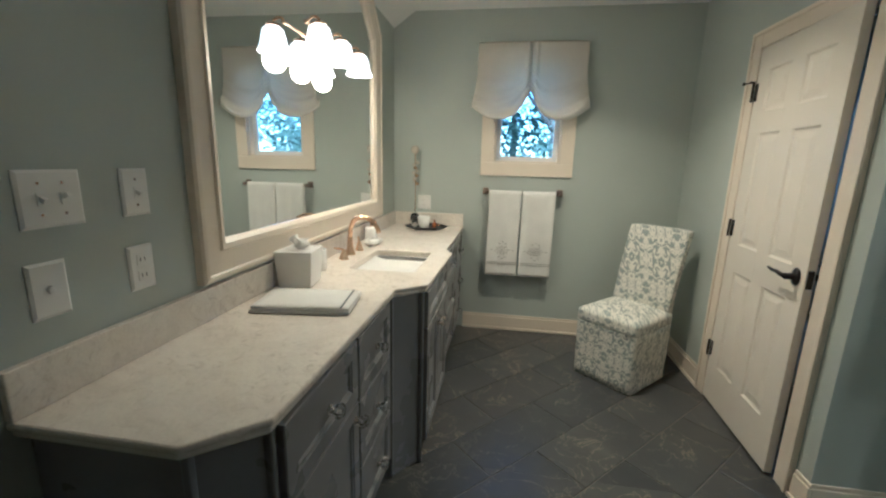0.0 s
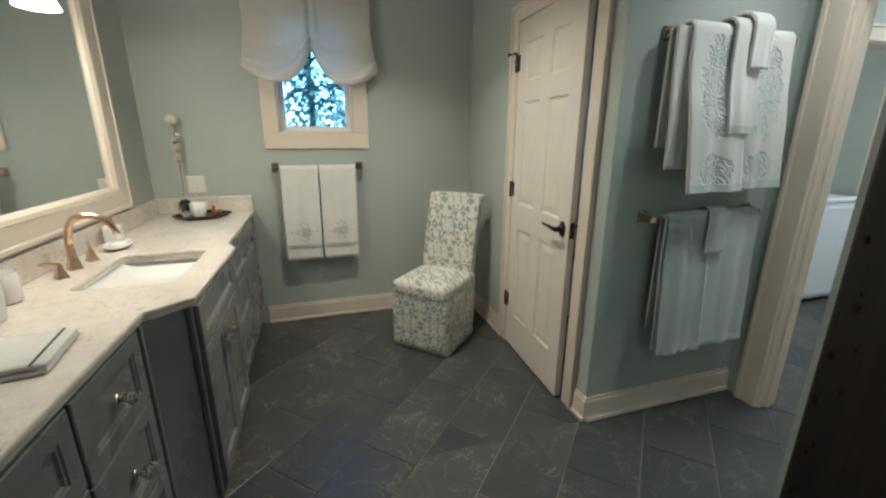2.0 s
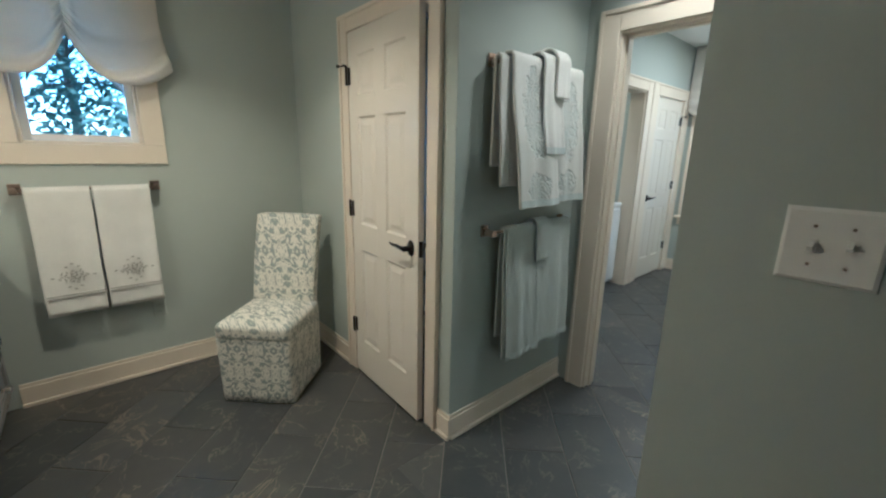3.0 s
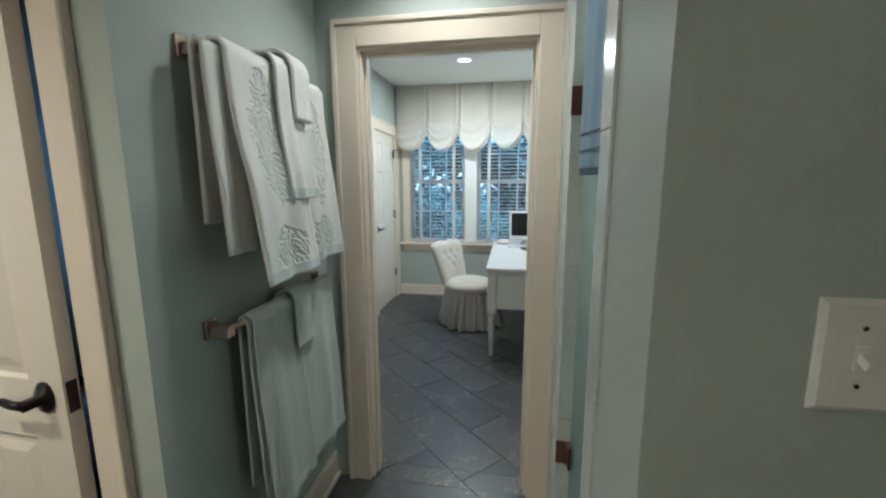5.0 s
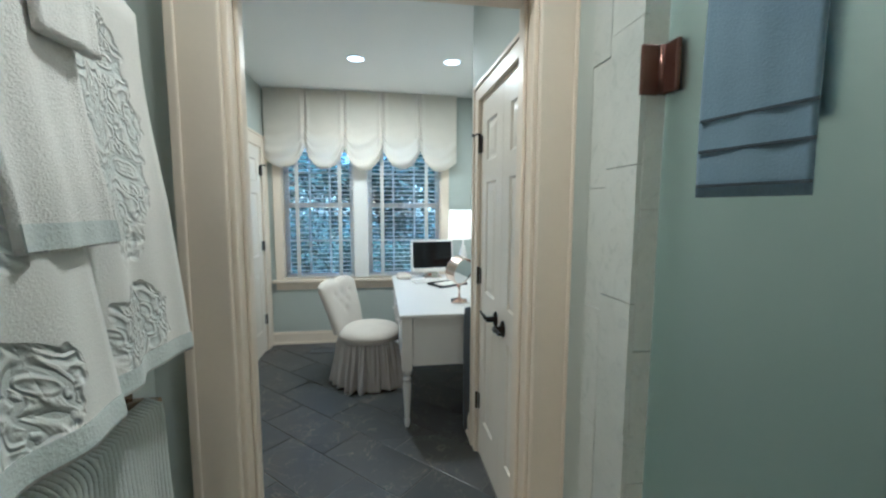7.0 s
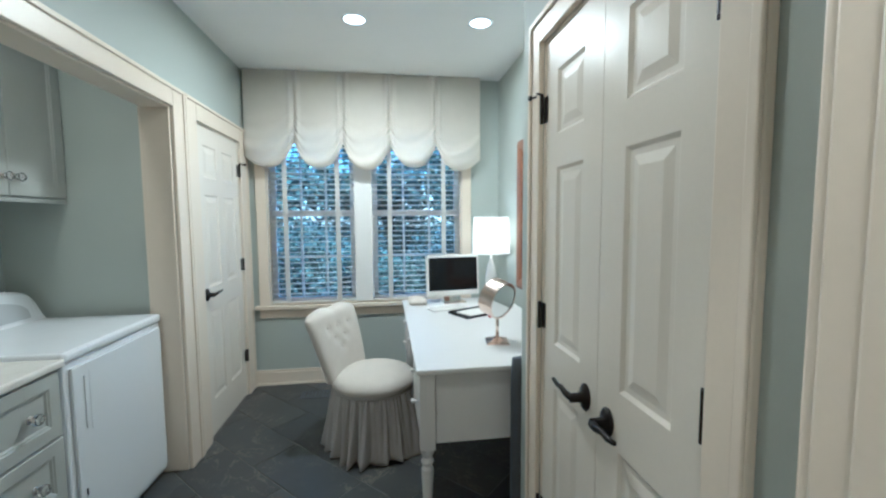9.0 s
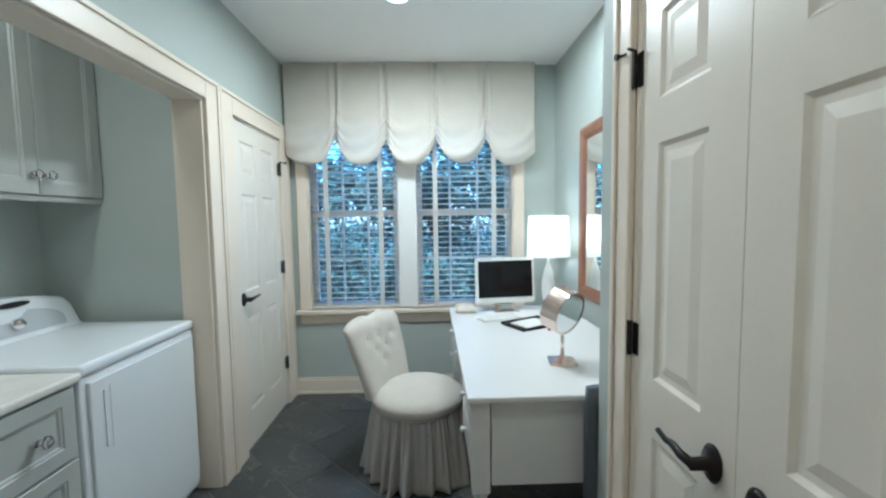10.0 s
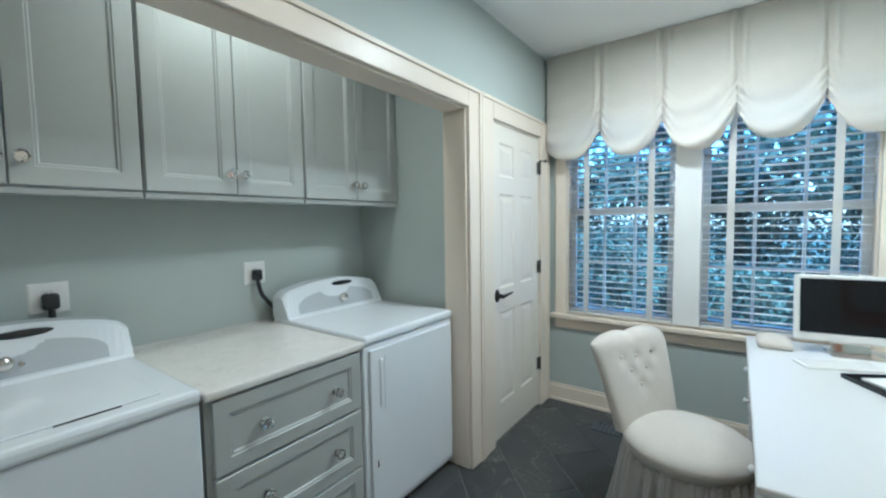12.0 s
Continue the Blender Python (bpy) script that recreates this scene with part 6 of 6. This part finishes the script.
def tree(x, y, h, crown, seed, leaves=5000, size=0.09, name="tree", label="leafy garden tree outside the window"):
    rng = random.Random(seed)
    t = thing(name, label, "tree", pose(x, y, -0.56))
    part("trunk", tube([(0, 0, 0), (0.05, 0.02, h * 0.35), (-0.03, 0.05, h * 0.7), (0.02, 0, h * 0.95)], lambda s: 0.14 * (1 - 0.8 * s)), M_BARK, t, smooth=True)
    blobs = []
    for i in range(9):
        a = i * 2.4 + rng.random()
        z = h * rng.uniform(0.4, 0.95)
        q = Vector((math.cos(a) * crown * rng.uniform(0.35, 0.9), math.sin(a) * crown * rng.uniform(0.35, 0.9), z + rng.uniform(0.1, 0.5)))
        part("limb", tube([(0, 0, z * 0.75), (q.x * 0.5, q.y * 0.5, z), tuple(q)], lambda s: 0.05 * (1 - 0.8 * s)), M_BARK, t, smooth=True)
        blobs.append((q, (crown * rng.uniform(0.35, 0.55),) * 2 + (crown * rng.uniform(0.25, 0.45),)))
    # east trees get the darker, shaded leaf colour, north trees the sunlit one
    c = new("crown", leaf_mass(rng, blobs, leaves, size, M_LEAF_SHADED if x > 8 else M_LEAF_SUNLIT))
    c.parent = t
    return t


tree(-0.9, 9.6, 5.4, 2.4, 1, 5200, 0.075)
tree(-2.4, 11.5, 6.0, 2.6, 2, 4200, 0.12)
tree(3.2, 12.0, 6.5, 2.6, 3, 4200, 0.12)
tree(0.9, 8.2, 4.6, 1.7, 11, 5200, 0.07)
tree(0.2, 13.5, 7.5, 3.2, 12, 6500, 0.13)
tree(11.5, 4.2, 4.6, 2.0, 4, 5200, 0.10)
tree(13.0, 1.2, 5.0, 2.2, 5, 5200, 0.11)
tree(12.5, -2.0, 5.0, 2.3, 6, 5200, 0.11)
tree(15.5, 6.5, 6.0, 2.8, 7, 5200, 0.13)


def shrub(x, y, r, h, seed, leaves=1800):
    rng = random.Random(seed)
    t = thing("shrub", "dense rounded garden shrub outside the window", "shrub", pose(x, y, -0.56), "garden shrubs")
    part("stem", tube([(0, 0, 0), (0.02, 0, h * 0.5)], 0.04), M_BARK, t)
    bl = [((rng.uniform(-0.4, 0.4) * r, rng.uniform(-0.4, 0.4) * r, h * rng.uniform(0.35, 0.7)), (r * 0.65, r * 0.65, h * 0.38)) for _ in range(5)]
    c = new("foliage", leaf_mass(rng, bl, leaves, 0.06, M_LEAF_SUNLIT if seed % 4 == 3 else M_LEAF_SHADED))
    c.parent = t


for i, (x, y, r, h) in enumerate(((9.2, 3.9, 0.9, 2.3), (9.6, 2.8, 0.8, 2.0), (10.4, 1.9, 0.8, 1.5), (10.8, 0.9, 0.7, 1.2), (11.0, 0.0, 0.8, 1.4), (10.5, -1.0, 0.9, 1.7), (9.0, 5.0, 1.0, 2.4), (12.6, 4.6, 1.5, 3.6), (12.9, 2.6, 1.4, 3.9), (13.1, 0.9, 1.3, 3.3), (12.9, -0.9, 1.4, 3.7), (12.4, -2.8, 1.5, 3.4))):
    shrub(x, y, r, h, 60 + i, 1800 if r < 1.2 else 4200)
tagged(part("garden_bed", boxes((9.2, -2.0, -0.552, 12.5, 6.0, -0.52)), M_BED), "brown mulched bed below the shrubs", "garden bed", "", "structure")

# ---- slate floor tiles, laid diagonally in half bond ----
TU, TV, TG = 0.612, 0.293, 0.0050
U, V = Vector((0.70711, 0.70711)), Vector((-0.70711, 0.70711))
ROOMS = [(XL, YB, XS, YT), (XL, YT, XD, YW), (XS, YS, XC, YT), (XC, PO[0], XC2, PO[1]), (XC2, YC, XK, YA), (XK, YR, XF, YA), (AX0 - 0.03, YA, 4.60, AYB), (1.515, YT + WT, XC, YW), (XD, DO[0], 1.515, DO[1])]


def clip(poly, axis, v, keep_less):
    out = []
    for i, p in enumerate(poly):
        q = poly[(i + 1) % len(poly)]
        a, b = (p[axis] - v), (q[axis] - v)
        if keep_less:
            a, b = -a, -b
        if a >= 0:
            out.append(p)
        if (a > 0 > b) or (a < 0 < b):
            s = a / (a - b)
            out.append((p[0] + (q[0] - p[0]) * s, p[1] + (q[1] - p[1]) * s))
    return out


def tile_mesh(poly, rng):
    bm = bmesh.new()
    cx, cy = sum(p[0] for p in poly) / len(poly), sum(p[1] for p in poly) / len(poly)
    tilt = [rng.uniform(-0.0006, 0.0006) for _ in poly]
    lo = [bm.verts.new((x, y, -0.012)) for x, y in poly]
    mid = [bm.verts.new((x, y, -0.0012 + t)) for (x, y), t in zip(poly, tilt)]
    hi = [bm.verts.new((x + (cx - x) * 0.014, y + (cy - y) * 0.014, -0.0005 + t)) for (x, y), t in zip(poly, tilt)]
    n = len(poly)
    for a, b in ((lo, mid), (mid, hi)):
        for i in range(n):
            bm.faces.new((a[i], a[(i + 1) % n], b[(i + 1) % n], b[i]))
    bm.faces.new(hi)
    return bm


floor = bpy.data.objects["floor"]
rng = random.Random(9)
A0 = Vector((4.313, 1.906))
a0u, a0v = A0.dot(U), A0.dot(V)
for x0, y0, x1, y1 in ROOMS:
    for j in range(-30, 31):
        v0 = a0v + j * TV
        for i in range(-16, 12):
            u0 = a0u + i * TU + (TU / 2 if j % 2 else 0)
            quad = [(u0 + TG / 2, v0 + TG / 2), (u0 + TU - TG / 2, v0 + TG / 2), (u0 + TU - TG / 2, v0 + TV - TG / 2), (u0 + TG / 2, v0 + TV - TG / 2)]
            poly = [tuple(U * a + V * b) for a, b in quad]
            for ax, vv, less in ((0, x0, False), (0, x1, True), (1, y0, False), (1, y1, True)):
                poly = clip(poly, ax, vv, less)
                if len(poly) < 3:
                    break
            if len(poly) < 3:
                continue
            area = abs(sum(p[0] * q[1] - q[0] * p[1] for p, q in zip(poly, poly[1:] + poly[:1]))) / 2
            if area > 0.0004:
                part("tile", tile_mesh(poly, rng), M_SLATE, floor)
